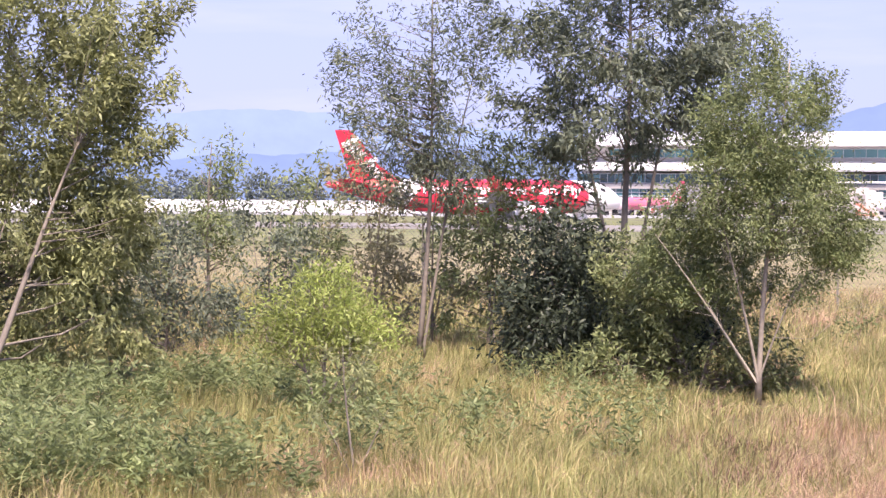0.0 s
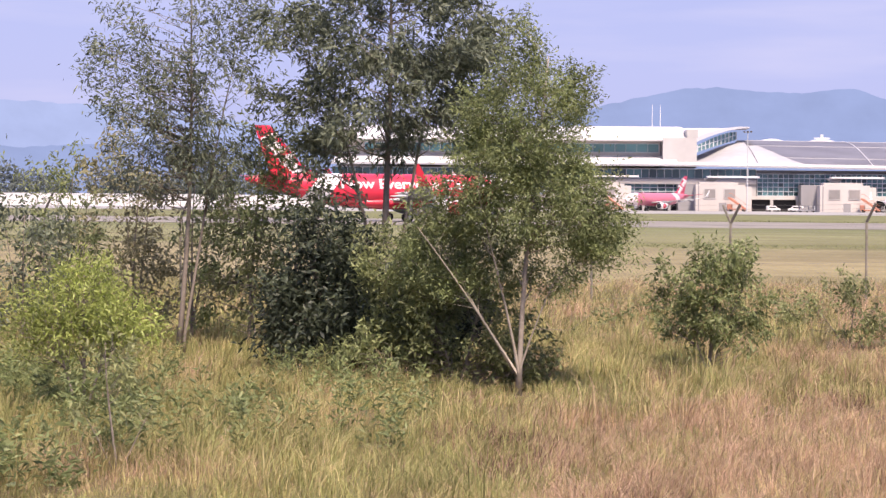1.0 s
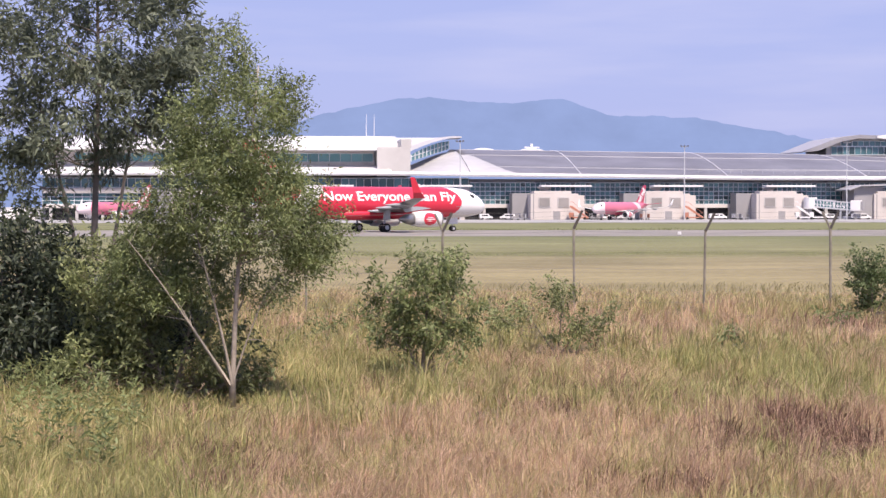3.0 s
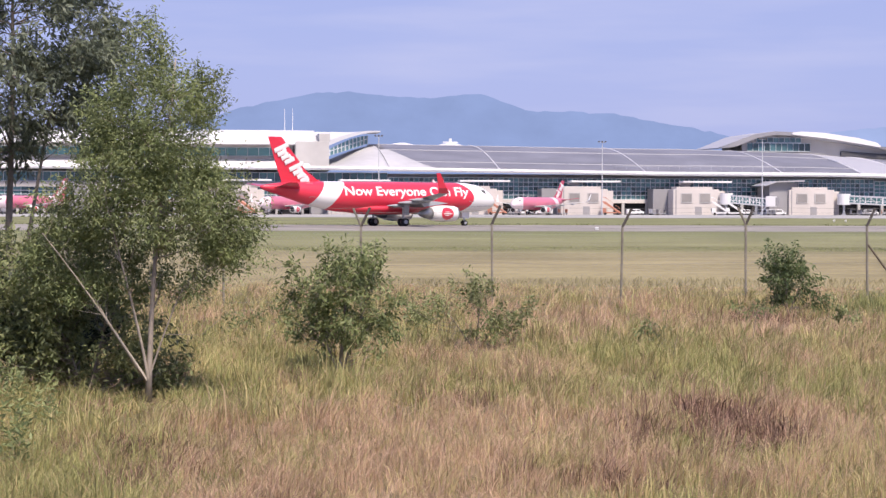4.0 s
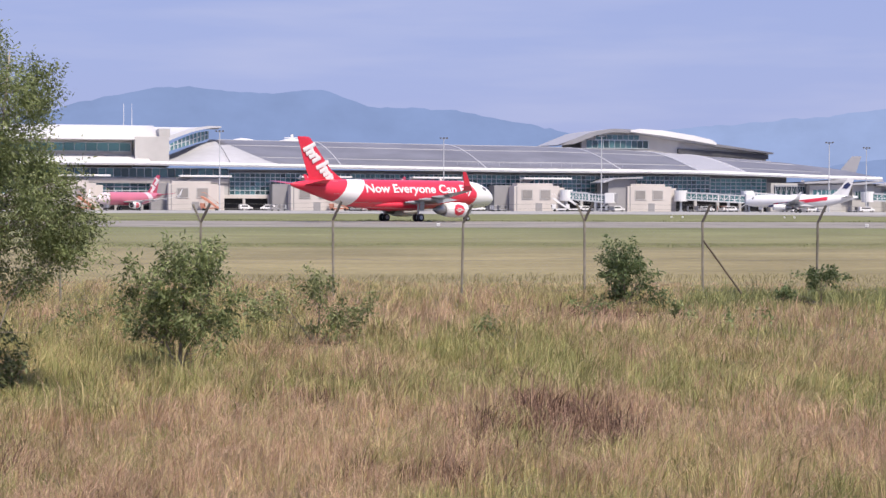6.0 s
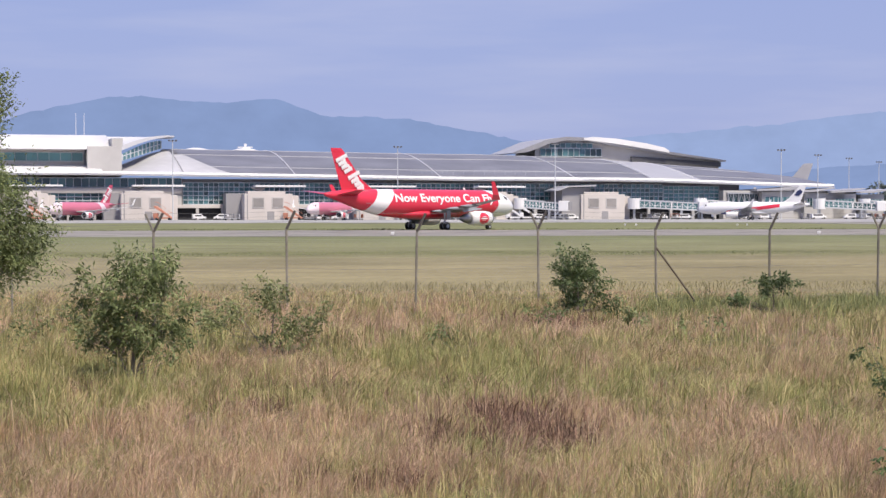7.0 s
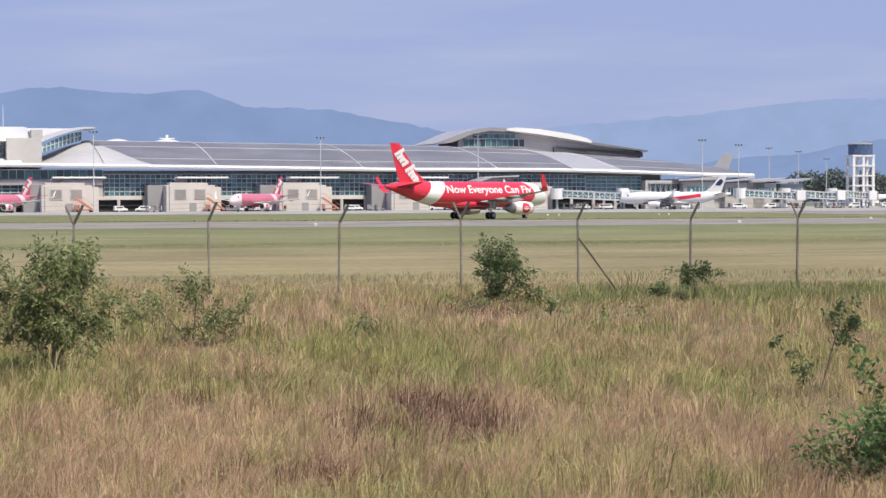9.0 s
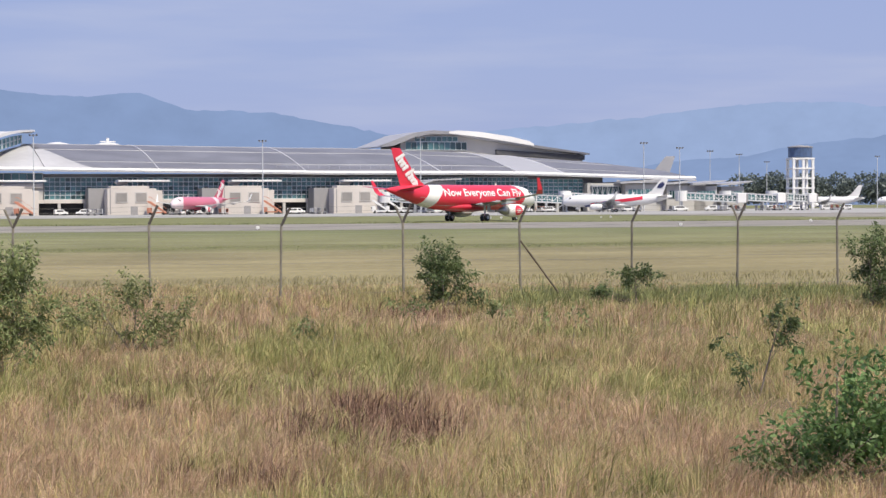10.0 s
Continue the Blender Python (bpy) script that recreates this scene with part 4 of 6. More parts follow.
def build_airliner(m, label, group, paint, tail_mat, winglet_mat, engine_mat, slogan=False, marks=True, wing_mat="wing_grey"):
    a = thing("airliner", m, label, "airliner", group)
    rings = []
    for s, r, cz in FUS:
        rings.append([(18.8 - s, r * math.sin(t), cz + r * 1.03 * math.cos(t)) for t in [2 * math.pi * k / 28 for k in range(28)]])
    fus = part("fuselage", loft(rings), paint, a, smooth=True)
    # cockpit windows
    for sgn in (-1, 1):
        for (xa, ang0, ang1) in ((16.55, 18, 44), (16.1, 47, 66)):
            bm = bmesh.new()
            quad = []
            for xx, an in ((xa + 0.25, ang0), (xa - 0.45, ang0 - 2), (xa - 0.45, ang1 - 6), (xa + 0.25, ang1)):
                r, cz = fus_at(xx)
                r += 0.025
                quad.append(bm.verts.new((xx, sgn * r * math.sin(radians(an)), cz + 1.03 * r * math.cos(radians(an)))))
            bm.faces.new(quad)
            part("cockpit_window", bm, "dark", fus)
        # doors as fine outlines
        for xd in (13.6, -11.8):
            r, cz = fus_at(xd)
            bm = bmesh.new()
            for (dx0, dz0, dx1, dz1) in ((-0.45, -0.5, -0.41, 1.3), (0.41, -0.5, 0.45, 1.3), (-0.45, 1.28, 0.45, 1.33), (-0.45, -0.53, 0.45, -0.48)):
                p = []
                for xx, zz in ((xd + dx0, cz + dz0), (xd + dx1, cz + dz0), (xd + dx1, cz + dz1), (xd + dx0, cz + dz1)):
                    rr, c2 = fus_at(xx)
                    p.append(bm.verts.new((xx, sgn * math.sqrt((rr + 0.03) ** 2 - ((zz - c2) / 1.03) ** 2), zz)))
                bm.faces.new(p)
            part("door_outline", bm, "wing_grey", fus)
    # belly fairing, wings, tail
    part("belly_fairing", loft([[(x, w * math.sin(t), 2.35 + h * math.cos(t)) for t in [2 * math.pi * k / 16 for k in range(16)]] for x, w, h in ((7.2, 0.3, 0.2), (5.5, 1.5, 0.62), (3, 1.95, 0.82), (-2, 1.95, 0.82), (-5, 1.4, 0.6), (-6.8, 0.3, 0.2))]), tail_mat, a, "smooth belly fairing", smooth=True)
    for sgn in (-1, 1):
        w = part("wing", foil((6.8, sgn * 1.6, 2.75, 7.0), (3.6, sgn * 6.4, 3.2, 3.9), 0.12), wing_mat, a, "pale metal wing", smooth=True)
        part("outer_panel", foil((3.62, sgn * 6.38, 3.2, 3.9), (-0.6, sgn * 16.9, 4.35, 1.6), 0.11), wing_mat, w, smooth=True)
        part("winglet", loft([[(-0.6, sgn * 16.88, 4.32), (-2.2, sgn * 16.88, 4.32), (-2.2, sgn * 16.98, 4.4), (-0.6, sgn * 16.98, 4.4)],
                              [(-1.4, sgn * 17.5, 5.0), (-2.6, sgn * 17.5, 5.0), (-2.6, sgn * 17.58, 5.0), (-1.4, sgn * 17.58, 5.0)],
                              [(-2.6, sgn * 17.85, 6.9), (-3.2, sgn * 17.85, 6.9), (-3.2, sgn * 17.9, 6.9), (-2.6, sgn * 17.9, 6.9)]]), winglet_mat, w, "upturned coloured winglet")
        for yy, xx in ((4.2, 1.0), (8.3, 0.0), (11.8, -0.6)):
            zz = 2.75 + (yy - 1.6) * 0.1
            part("flap_fairing", loft([[(xx + dx, sgn * yy + r * math.sin(t), zz - 0.25 + r * math.cos(t)) for t in [k * math.pi / 4 for k in range(8)]] for dx, r in ((0.9, 0.05), (0.2, 0.2), (-1.4, 0.22), (-2.8, 0.05))]), "wing_grey", w)
        # engine
        e = part("engine", loft([[(x, sgn * 5.75 + r * math.sin(t), 1.7 + r * math.cos(t)) for t in [2 * math.pi * k / 20 for k in range(20)]] for x, r in ((8.1, 0.8), (8.25, 0.9), (8.1, 0.98), (7.1, 1.08), (5.5, 1.08), (4.1, 0.92), (4.1, 0.66))]), engine_mat, a, "white engine nacelle with a round emblem", smooth=True)
        part("intake_fan", loft([[(x, sgn * 5.75 + r * math.sin(t), 1.7 + r * math.cos(t)) for t in [2 * math.pi * k / 20 for k in range(20)]] for x, r in ((8.12, 0.78), (8.11, 0.3), (8.25, 0.05))]), "dark", e)
        part("intake_lip", loft([[(x, sgn * 5.75 + r * math.sin(t), 1.7 + r * math.cos(t)) for t in [2 * math.pi * k / 20 for k in range(20)]] for x, r in ((8.08, 0.81), (8.32, 0.9), (8.05, 1.0))], cap=False), "engine_metal", e)
        part("exhaust", loft([[(x, sgn * 5.75 + r * math.sin(t), 1.7 + r * math.cos(t)) for t in [2 * math.pi * k / 16 for k in range(16)]] for x, r in ((4.15, 0.8), (3.1, 0.62), (2.6, 0.42), (2.0, 0.1))]), "engine_metal", e, "bare metal exhaust cone", smooth=True)
        part("pylon", loft([[(6.9, sgn * 5.65, 3.1), (3.0, sgn * 5.65, 2.6), (2.2, sgn * 5.65, 3.3), (5.2, sgn * 5.65, 3.35)], [(6.9, sgn * 5.85, 3.1), (3.0, sgn * 5.85, 2.6), (2.2, sgn * 5.85, 3.3), (5.2, sgn * 5.85, 3.35)]]), "wing_grey", e)
        if marks:
            bm = bmesh.new()
            prev = None
            for i in range(13):
                q = -1 + i / 6
                hw = max(0.08, 0.95 * math.sqrt(max(0, 1 - q * q)))
                y, z = sgn * (5.75 + 1.115 * math.cos(0.85 * q)), 1.7 + 1.115 * math.sin(0.85 * q)
                cur = [bm.verts.new((6.2 - hw, y, z)), bm.verts.new((6.2 + hw, y, z))]
                if prev:
                    bm.faces.new((prev[0], prev[1], cur[1], cur[0]))
                prev = cur
            emb = part("emblem", bm, "red", e, "round red emblem")
            part("emblem_bar", boxes((5.55, sgn * 6.9 - 0.02, 1.62, 6.85, sgn * 6.9 + 0.02, 1.74), (5.8, sgn * 6.9 - 0.02, 1.88, 6.55, sgn * 6.9 + 0.02, 1.97), (5.75, sgn * 6.9 - 0.02, 1.4, 6.4, sgn * 6.9 + 0.02, 1.48)), "white", emb)
        part("tailplane", foil((-13.2, sgn * 0.7, 5.05, 4.0), (-16.6, sgn * 6.2, 5.7, 1.5), 0.1), tail_mat, a, smooth=True)
        # main gear
        gear = part("main_gear", rod((1.0, sgn * 3.8, 3.0), (1.0, sgn * 3.8, 0.6), 0.16, 8), "steel", a)
        wheel(gear, 1.0, sgn * 3.35, 0.58, 0.42)
        wheel(gear, 1.0, sgn * 4.25, 0.58, 0.42)
        part("gear_door", boxes((0.6, sgn * 4.62 - 0.03, 1.5, 1.4, sgn * 4.62 + 0.03, 2.9)), "wing_grey", gear)
    fin = part("fin", loft([[(lx, -th, z), (lx - c * 0.35, -th * 1.6, z), (lx - c, -0.02, z), (lx - c, 0.02, z), (lx - c * 0.35, th * 1.6, z), (lx, th, z)] for lx, c, z, th in
                            ((-8.9, 6.6, 5.35, 0.05), (-10.6, 5.2, 6.4, 0.09), (-12.0, 4.2, 7.4, 0.09), (-15.4, 2.15, 11.5, 0.06), (-15.75, 1.85, 11.76, 0.04))]), tail_mat, a, "tall swept tail fin")
    if marks:
        # plain white brush strokes running down the fin
        for sgn in (-1, 1):
            bm = bmesh.new()
            y = sgn * 0.19
            def stroke(pts, r):
                tube(bm, [(x, y, z) for x, z in pts], [r] * len(pts), 5)
            # bold slanted strokes set one after another down the fin
            for q, lo, up, hook in ((0.0, -0.75, 0.75, 0.5), (0.11, -0.75, 0.2, -0.4), (0.22, -0.7, 0.1, 0.45), (0.34, -0.7, 0.35, 0), (0.52, -0.75, 0.8, 0.5), (0.64, -0.7, 0.3, -0.5), (0.75, -0.6, 0.1, 0.45), (0.86, -0.6, 0.3, 0.3), (0.96, -0.5, 0.1, -0.4)):
                cx, cz = -15.75 + 4.3 * q, 10.35 - 4.7 * q
                stroke([(cx + 1.35 * lo, cz + 0.6 * lo), (cx + 1.35 * up, cz + 0.6 * up)], 0.32)
                if hook:
                    stroke([(cx + 0.2 * hook, cz + 0.2 * hook), (cx + 0.8 * abs(hook) + 0.2, cz - 0.85 * abs(hook))], 0.25)
            for v in bm.verts:
                v.co.y = y + (v.co.y - y) * 0.15
            part("brush_mark", bm, "white", fin, "plain white brush-stroke emblem")
    ng = part("nose_gear", rod((13.7, 0, 2.4), (13.7, 0, 0.5), 0.11, 8), "steel", a)
    wheel(ng, 13.7, -0.25, 0.38, 0.22)
    wheel(ng, 13.7, 0.25, 0.38, 0.22)
    part("gear_door", boxes((13.0, -0.42, 1.0, 14.3, -0.38, 2.1), (13.0, 0.38, 1.0, 14.3, 0.42, 2.1)), "white", ng)
    part("blade_aerial", loft([[(9, -0.03, 5.9), (8.4, -0.03, 5.9), (8.4, 0.03, 5.9), (9, 0.03, 5.9)], [(8.5, -0.02, 6.4), (8.3, -0.02, 6.4), (8.3, 0.02, 6.4), (8.5, 0.02, 6.4)]]), "white", fus)
    if slogan:
        for sgn in (-1, 1):
            lettering(fus, "Now Everyone Can Fly", -7.0, 13.1, 1.68, 4.15, "white", sgn)
    return a


RED_PAINT = livery("red_livery", (0.7, 0.035, 0.07), (0.8, 0.79, 0.78), 14.0)
# parked livery: red body and ring pinked to paint in the haze
HAZED_RED_PAINT = livery("hazed_red_livery", (0.6, 0.17, 0.24), (0.72, 0.6, 0.62), 14.6)
jet = build_airliner(pose(0, 250, 0, 0, 0, 41), "red and white twin-engine airliner taxiing past the terminal", "", RED_PAINT, "red", "red", "white", slogan=True)


def heading(az, d, hd):
    p = at(az, d)
    return pose(p.x, p.y, 0.06, 0, 0, 90 - hd)


parked = build_airliner(heading(-8.6, 600, 205), "red and white airliner parked at a boarding gate", "parked airliners", HAZED_RED_PAINT, "hazed_red", "white", "white", wing_mat="white")
copy_thing(parked, heading(-0.75, 610, 208))
copy_thing(parked, heading(-16.6, 600, 205))
def sweep_livery(name):
    """White paint with a red ribbon and a navy ribbon sweeping along the side."""
    m = mat(name, (0.8, 0.79, 0.79), (0.75, 0.74, 0.74), 0.4, 0.35, coat=0.4, stain=0.05)
    n, l = m.node_tree.nodes, m.node_tree.links
    bs = n["Principled BSDF"]
    tc = n.new("ShaderNodeTexCoord")
    sp = n.new("ShaderNodeSeparateXYZ")
    l.new(tc.outputs["Object"], sp.inputs[0])
    out = bs.inputs["Base Color"].links[0].from_socket
    for slope, lift, half, x0, x1, col in ((-0.13, 3.6, 0.6, -9.0, 9.0, (0.6, 0.03, 0.06, 1)), (-0.2, 3.7, 0.75, 3.0, 11.0, (0.04, 0.05, 0.2, 1))):
        vals = []
        for op, a, b in (("MULTIPLY", sp.outputs["X"], slope), ("ADD", None, lift), ("SUBTRACT", None, sp.outputs["Z"]), ("ABSOLUTE", None, 0.0), ("LESS_THAN", None, half)):
            k = n.new("ShaderNodeMath")
            k.operation = op
            l.new(a if a is not None else vals[-1], k.inputs[0])
            if isinstance(b, float):
                k.inputs[1].default_value = b
            else:
                l.new(b, k.inputs[1])
            vals.append(k.outputs[0])
        for op, lim in (("GREATER_THAN", x0), ("LESS_THAN", x1)):
            k = n.new("ShaderNodeMath")
            k.operation = op
            l.new(sp.outputs["X"], k.inputs[0])
            k.inputs[1].default_value = lim
            w = n.new("ShaderNodeMath")
            w.operation = "MULTIPLY"
            l.new(k.outputs[0], w.inputs[0])
            l.new(vals[-1], w.inputs[1])
            vals.append(w.outputs[0])
        mx = n.new("ShaderNodeMixRGB")
        l.new(vals[-1], mx.inputs[0])
        l.new(out, mx.inputs[1])
        mx.inputs[2].default_value = col
        out = mx.outputs[0]
    l.new(out, bs.inputs["Base Color"])
    return m


SWEEP_PAINT = sweep_livery("sweep_livery")
WHITE_PAINT = mat("white_livery", (0.8, 0.79, 0.79), (0.75, 0.74, 0.74), 0.4, 0.35, coat=0.4, stain=0.05)
liner = build_airliner(heading(12.4, 620, 292), "white airliner with a red and navy sweep on its side", "parked airliners", SWEEP_PAINT, "white", "white", "white", marks=False)
fin_part = [c for c in liner.children if c.name.startswith("fin")][0]
for sgn in (-1, 1):
    part("tail_emblem", loft([[(x, sgn * 0.21 + q, z) for x, z in ((-13.6, 8.2), (-15.2, 8.0), (-16.4, 9.4), (-15.6, 10.2), (-14.6, 9.6))] for q in (-0.03, 0.03)]), "navy", fin_part, "dark navy tail emblem")
far_liner = build_airliner(heading(18.9, 950, 292), "plain white airliner parked far along the apron", "parked airliners", WHITE_PAINT, "white", "white", "white", marks=False)
build_airliner(heading(21.5, 950, 292), "white airliner with a red tail far along the apron", "parked airliners", WHITE_PAINT, "red", "red", "white", marks=False)
GREY_PAINT = mat("grey_livery", (0.5, 0.49, 0.5), (0.44, 0.43, 0.44), 0.4, 0.45, stain=0.08)
build_airliner(heading(11.7, 800, 290) @ Matrix.Scale(2.0, 4), "large pale grey airliner parked behind the terminal", "parked airliners", GREY_PAINT, GREY_PAINT, GREY_PAINT, GREY_PAINT, marks=False)

# ---- fence ----
F0, FD = Vector((-11.78, 43.95, 0)), Vector((math.sin(radians(75)), math.cos(radians(75)), 0))


def fence_at(s):
    p = F0 + FD * s
    p.z = rise(p.x, p.y)
    return p


def build_fence():
    f = thing("wire_fence", pose(0, 0, 0), "weathered wire mesh fence with leaning-arm concrete posts", "fence")
    first, last, step = -9, 9, 3.45
    for k in range(first, last + 1):
        p = fence_at(6.85 + step * k)
        r = random.Random(k)
        tilt = Vector((r.uniform(-0.03, 0.03), r.uniform(-0.03, 0.03), 0))
        top = p + Vector((0, 0, 2.12)) + tilt
        po = part("post", boxes((-0.027, -0.027, -0.3, 0.027, 0.027, 2.12), bevel=0.008), "post", f, "grey weathered concrete post")
        po.matrix_basis = Matrix.Translation(p) @ pose(0, 0, 0, math.degrees(tilt.y) * 0.5, math.degrees(tilt.x) * 0.5, 15)
        ar = part("arm", rod((0, 0, 2.1), (0.22, -0.05, 2.58), 0.035, 6), "arm", po, "dark angled arm for barbed wire")
        if k % 3 == 0:
            part("arm", rod((0, 0, 2.1), (-0.2, 0.05, 2.55), 0.03, 6), "post", po)
    s4 = 6.85 + step * 4
    part("brace", rod(fence_at(s4) + Vector((0, 0, 1.6)), fence_at(s4 + 1.3) + Vector((0, -0.1, -0.05)), 0.028, 6), "rust", f, "dark weathered diagonal brace")
    a, b = 6.85 + step * first, 6.85 + step * last
    for z, off in ((2.05, 0), (1.1, 0), (0.25, 0), (2.3, 0.1), (2.45, 0.16), (2.57, 0.2)):
        part("wire_strand", tube(bmesh.new(), [fence_at(a + (b - a) * i / 36) + Vector((off, -off * 0.2, z - (0.03 if i % 2 else 0))) for i in range(37)], [0.004] * 37, 4), "wire", f)
    # chain-link mesh as crossing strands
    n = int((b - a) / 0.11)
    P, Q = [], []
    for i in range(n):
        for sgn in (1, -1):
            s = a + i * 0.11
            for h0, h1 in ((0.1, 1.05), (1.05, 2.0)):
                P.append(fence_at(s + sgn * h0) + Vector((0, 0, h0)))
                Q.append(fence_at(s + sgn * h1) + Vector((0, 0, h1)))
    P, Q = np.array([tuple(p) for p in P]), np.array([tuple(q) for q in Q])
    w = np.tile(np.array(FD) * 0.0022, (len(P), 1))
    v = np.stack([P - w, P + w, Q + w, Q - w], 1).reshape(-1, 3)
    part("chain_link", raw_mesh("chain_link", v, np.arange(len(P) * 4).reshape(-1, 4)), "wire", f, "fine diamond wire mesh", kind="stuff")


build_fence()


# ---- trees and shrubs ----
def build_tree(name, az, d, label, category, stems, blobs, leaves, leaf_mat="leaf", bark="bark", leaf=(0.10, 0.016), seed=1, clump=0.26, per=42, droop=0.45, group="", open_at=-0.3):
    """stems: (dx, dy, height, radius, lean_x, lean_y); blobs: (x, y, z, rx, ry, rz) envelopes of the crown, x across the view.
    leaves: how many leaves in all."""
    base = at(az, d)
    base.z = rise(base.x, base.y) - 0.05
    t = thing(name, Matrix.Translation(base) @ Matrix.Rotation(radians(-az), 4, "Z"), label, category, group)
    rng = np.random.default_rng(seed)
    vol = np.array([b[3] * b[4] * b[5] for b in blobs]) ** 0.75
    n_cl = max(4, leaves // per)
    pick = rng.choice(len(blobs), n_cl, p=vol / vol.sum())
    B = np.array(blobs)[pick]
    g = unit(rng.normal(size=(n_cl, 3)))
    rad = rng.uniform(0.35, 1.0, (n_cl, 1)) ** 0.6 * rng.uniform(0.85, 1.12, (n_cl, 1))
    cl = B[:, :3] + g * rad * B[:, 3:6]
    # gaps between the boughs
    gap = np.array([noise.noise(Vector(q) * 1.4 + Vector((seed * 3.7, 0, 0))) for q in cl])
    cl = cl[(cl[:, 2] > 0.12) & ((gap > open_at) | (leaves < 10000))]
    n_cl = len(cl)
    # stems and limbs
    stem_pts = []
    for i, (dx, dy, h, r, lx, ly) in enumerate(stems):
        pts, rr = [], []
        for k in range(9):
            s = k / 8
            wob = 0.05 * h * 0.25 * math.sin(3.1 * s + i * 1.7 + seed)
            fork = 0.32 if i and h > 1.5 else 0.0
            out = max(0.0, (h * s - fork) / (h - fork))
            if i and k == 1:
                s, out = fork / h if fork else s, out if not fork else 0.0
            pts.append(Vector((dx + lx * out + wob * s * 2, dy + ly * out + wob * s, h * s)))
            rr.append(r * (1 - 0.82 * s) * (1.25 if k == 0 else 1))
        part("trunk", tube(bmesh.new(), pts, rr, 8), bark, t, smooth=True)
        stem_pts += [(p, q) for p, q in zip(pts[1:], rr[1:])]
    if stem_pts:
        # finer steps along the stems, so that boughs leave at many heights
        stem_pts = [(p.lerp(q, k / 5), r + (r2 - r) * k / 5) for (p, r), (q, r2) in zip(stem_pts, stem_pts[1:]) if q.z > p.z for k in range(5)]
        sp = np.array([tuple(p) for p, _ in stem_pts])
        bm = bmesh.new()
        sel = rng.permutation(n_cl)[: min(n_cl, 210)]
        for k, ci in enumerate(sel):
            c = cl[ci]
            cost = np.linalg.norm(sp - c, axis=1) + 0.9 * np.maximum(0, sp[:, 2] - c[2] + 0.35) + rng.uniform(0, 0.25, len(sp))
            j = int(np.argmin(cost))
            p = Vector(sp[j])
            q = Vector(c)
            midp = (p + q) / 2 + Vector((0, 0, -0.05 * (q - p).length)) + Vector(rng.normal(size=3)) * 0.05
            r0 = min(stem_pts[j][1] * 0.55, 0.025)
            tube(bm, [p, midp, q], [r0, r0 * 0.6, 0.004], 4, cap=False)
        part("branchwork", bm, bark, t, kind="stuff", smooth=True)
    # leaves set along leafy sprays that reach out and up from the boughs
    cen = np.average(np.array(blobs)[:, :3], axis=0, weights=vol)
    spray = unit(unit(cl - cen) * 0.75 + np.array([0, 0, 0.5]) + rng.normal(size=(n_cl, 3)) * 0.45)
    reach = clump * rng.uniform(1.8, 4.6, n_cl)
    share = rng.gamma(3.0, 1.0, n_cl)
    ids = rng.choice(n_cl, leaves, p=share / share.sum())
    s = rng.uniform(-0.5, 0.5, (leaves, 1))
    c = cl[ids] + spray[ids] * reach[ids][:, None] * s + rng.normal(size=(leaves, 3)) * clump * (0.5 - 0.3 * s)
    dr = unit(spray[ids] * 0.5 + np.array([0, 0, -droop * 0.55]) + rng.normal(size=(leaves, 3)) * 0.6)
    keep = c[:, 2] > 0.05
    c, dr = c[keep], dr[keep]
    n = len(c)
    L = leaf[0] * rng.uniform(0.6, 1.35, n)
    W = leaf[1] * rng.uniform(0.7, 1.3, n)
    part("crown", leaf_mesh("crown", c, dr, L, W, rng), leaf_mat, t, kind="stuff")
    return t


WILD = "wild trees in the grass"
# front tree: pale forked stems, open bottom, conical crown
build_tree("acacia_tree", -13.1, 24.2, "young tree with pale forked stems and fine drooping leaves", "tree",
           [(0, 0, 4.6, 0.042, 0.25, -0.1), (0, -0.02, 2.3, 0.026, -1.35, -0.2), (0.01, -0.03, 2.8, 0.026, -0.5, -0.2), (0, -0.02, 1.6, 0.02, 0.45, -0.1), (-0.02, 0.02, 2.2, 0.018, -1.2, 0.1)],
           [(0.02, 0, 4.65, 0.32, 0.32, 0.38), (0.2, 0, 4.0, 0.78, 0.7, 0.5), (-0.35, 0, 3.7, 0.5, 0.5, 0.45), (0.0, 0, 3.3, 1.0, 0.9, 0.55), (0.1, 0, 2.6, 1.15, 1.0, 0.55), (0.95, 0.1, 2.45, 0.45, 0.45, 0.4), (1.02, 0, 1.95, 0.42, 0.4, 0.25), (-0.75, 0.3, 2.5, 0.7, 0.7, 0.5), (-1.1, 0.5, 1.8, 0.8, 0.7, 0.5), (-0.4, 0.5, 1.7, 0.7, 0.6, 0.35), (1.1, 0, 1.2, 0.24, 0.2, 0.1), (0.5, 0.1, 1.6, 0.3, 0.3, 0.18), (1.0, 0.15, 2.25, 0.42, 0.4, 0.35), (0.95, 0, 3.0, 0.3, 0.3, 0.3)], 64000, "leaf", "pale_bark", (0.064, 0.0098), 11, clump=0.16, per=95, group=WILD, open_at=-0.5)
build_tree("shrub", -15.0, 25.0, "leafy green shrub behind a pale forked tree", "shrub", [(0, 0, 1.4, 0.03, 0.3, 0), (0, 0, 1.3, 0.025, -0.4, 0)],
           [(0.2, 0, 0.85, 1.0, 0.6, 0.65), (-0.5, 0.2, 1.2, 0.9, 0.6, 0.6), (0.85, 0, 0.5, 0.5, 0.4, 0.35), (-1.1, 0, 0.6, 0.5, 0.4, 0.4), (-0.9, 0.1, 1.9, 0.55, 0.5, 0.45)], 10500, "leaf_mid", "bark", (0.10, 0.016), 19, clump=0.15, group=WILD)
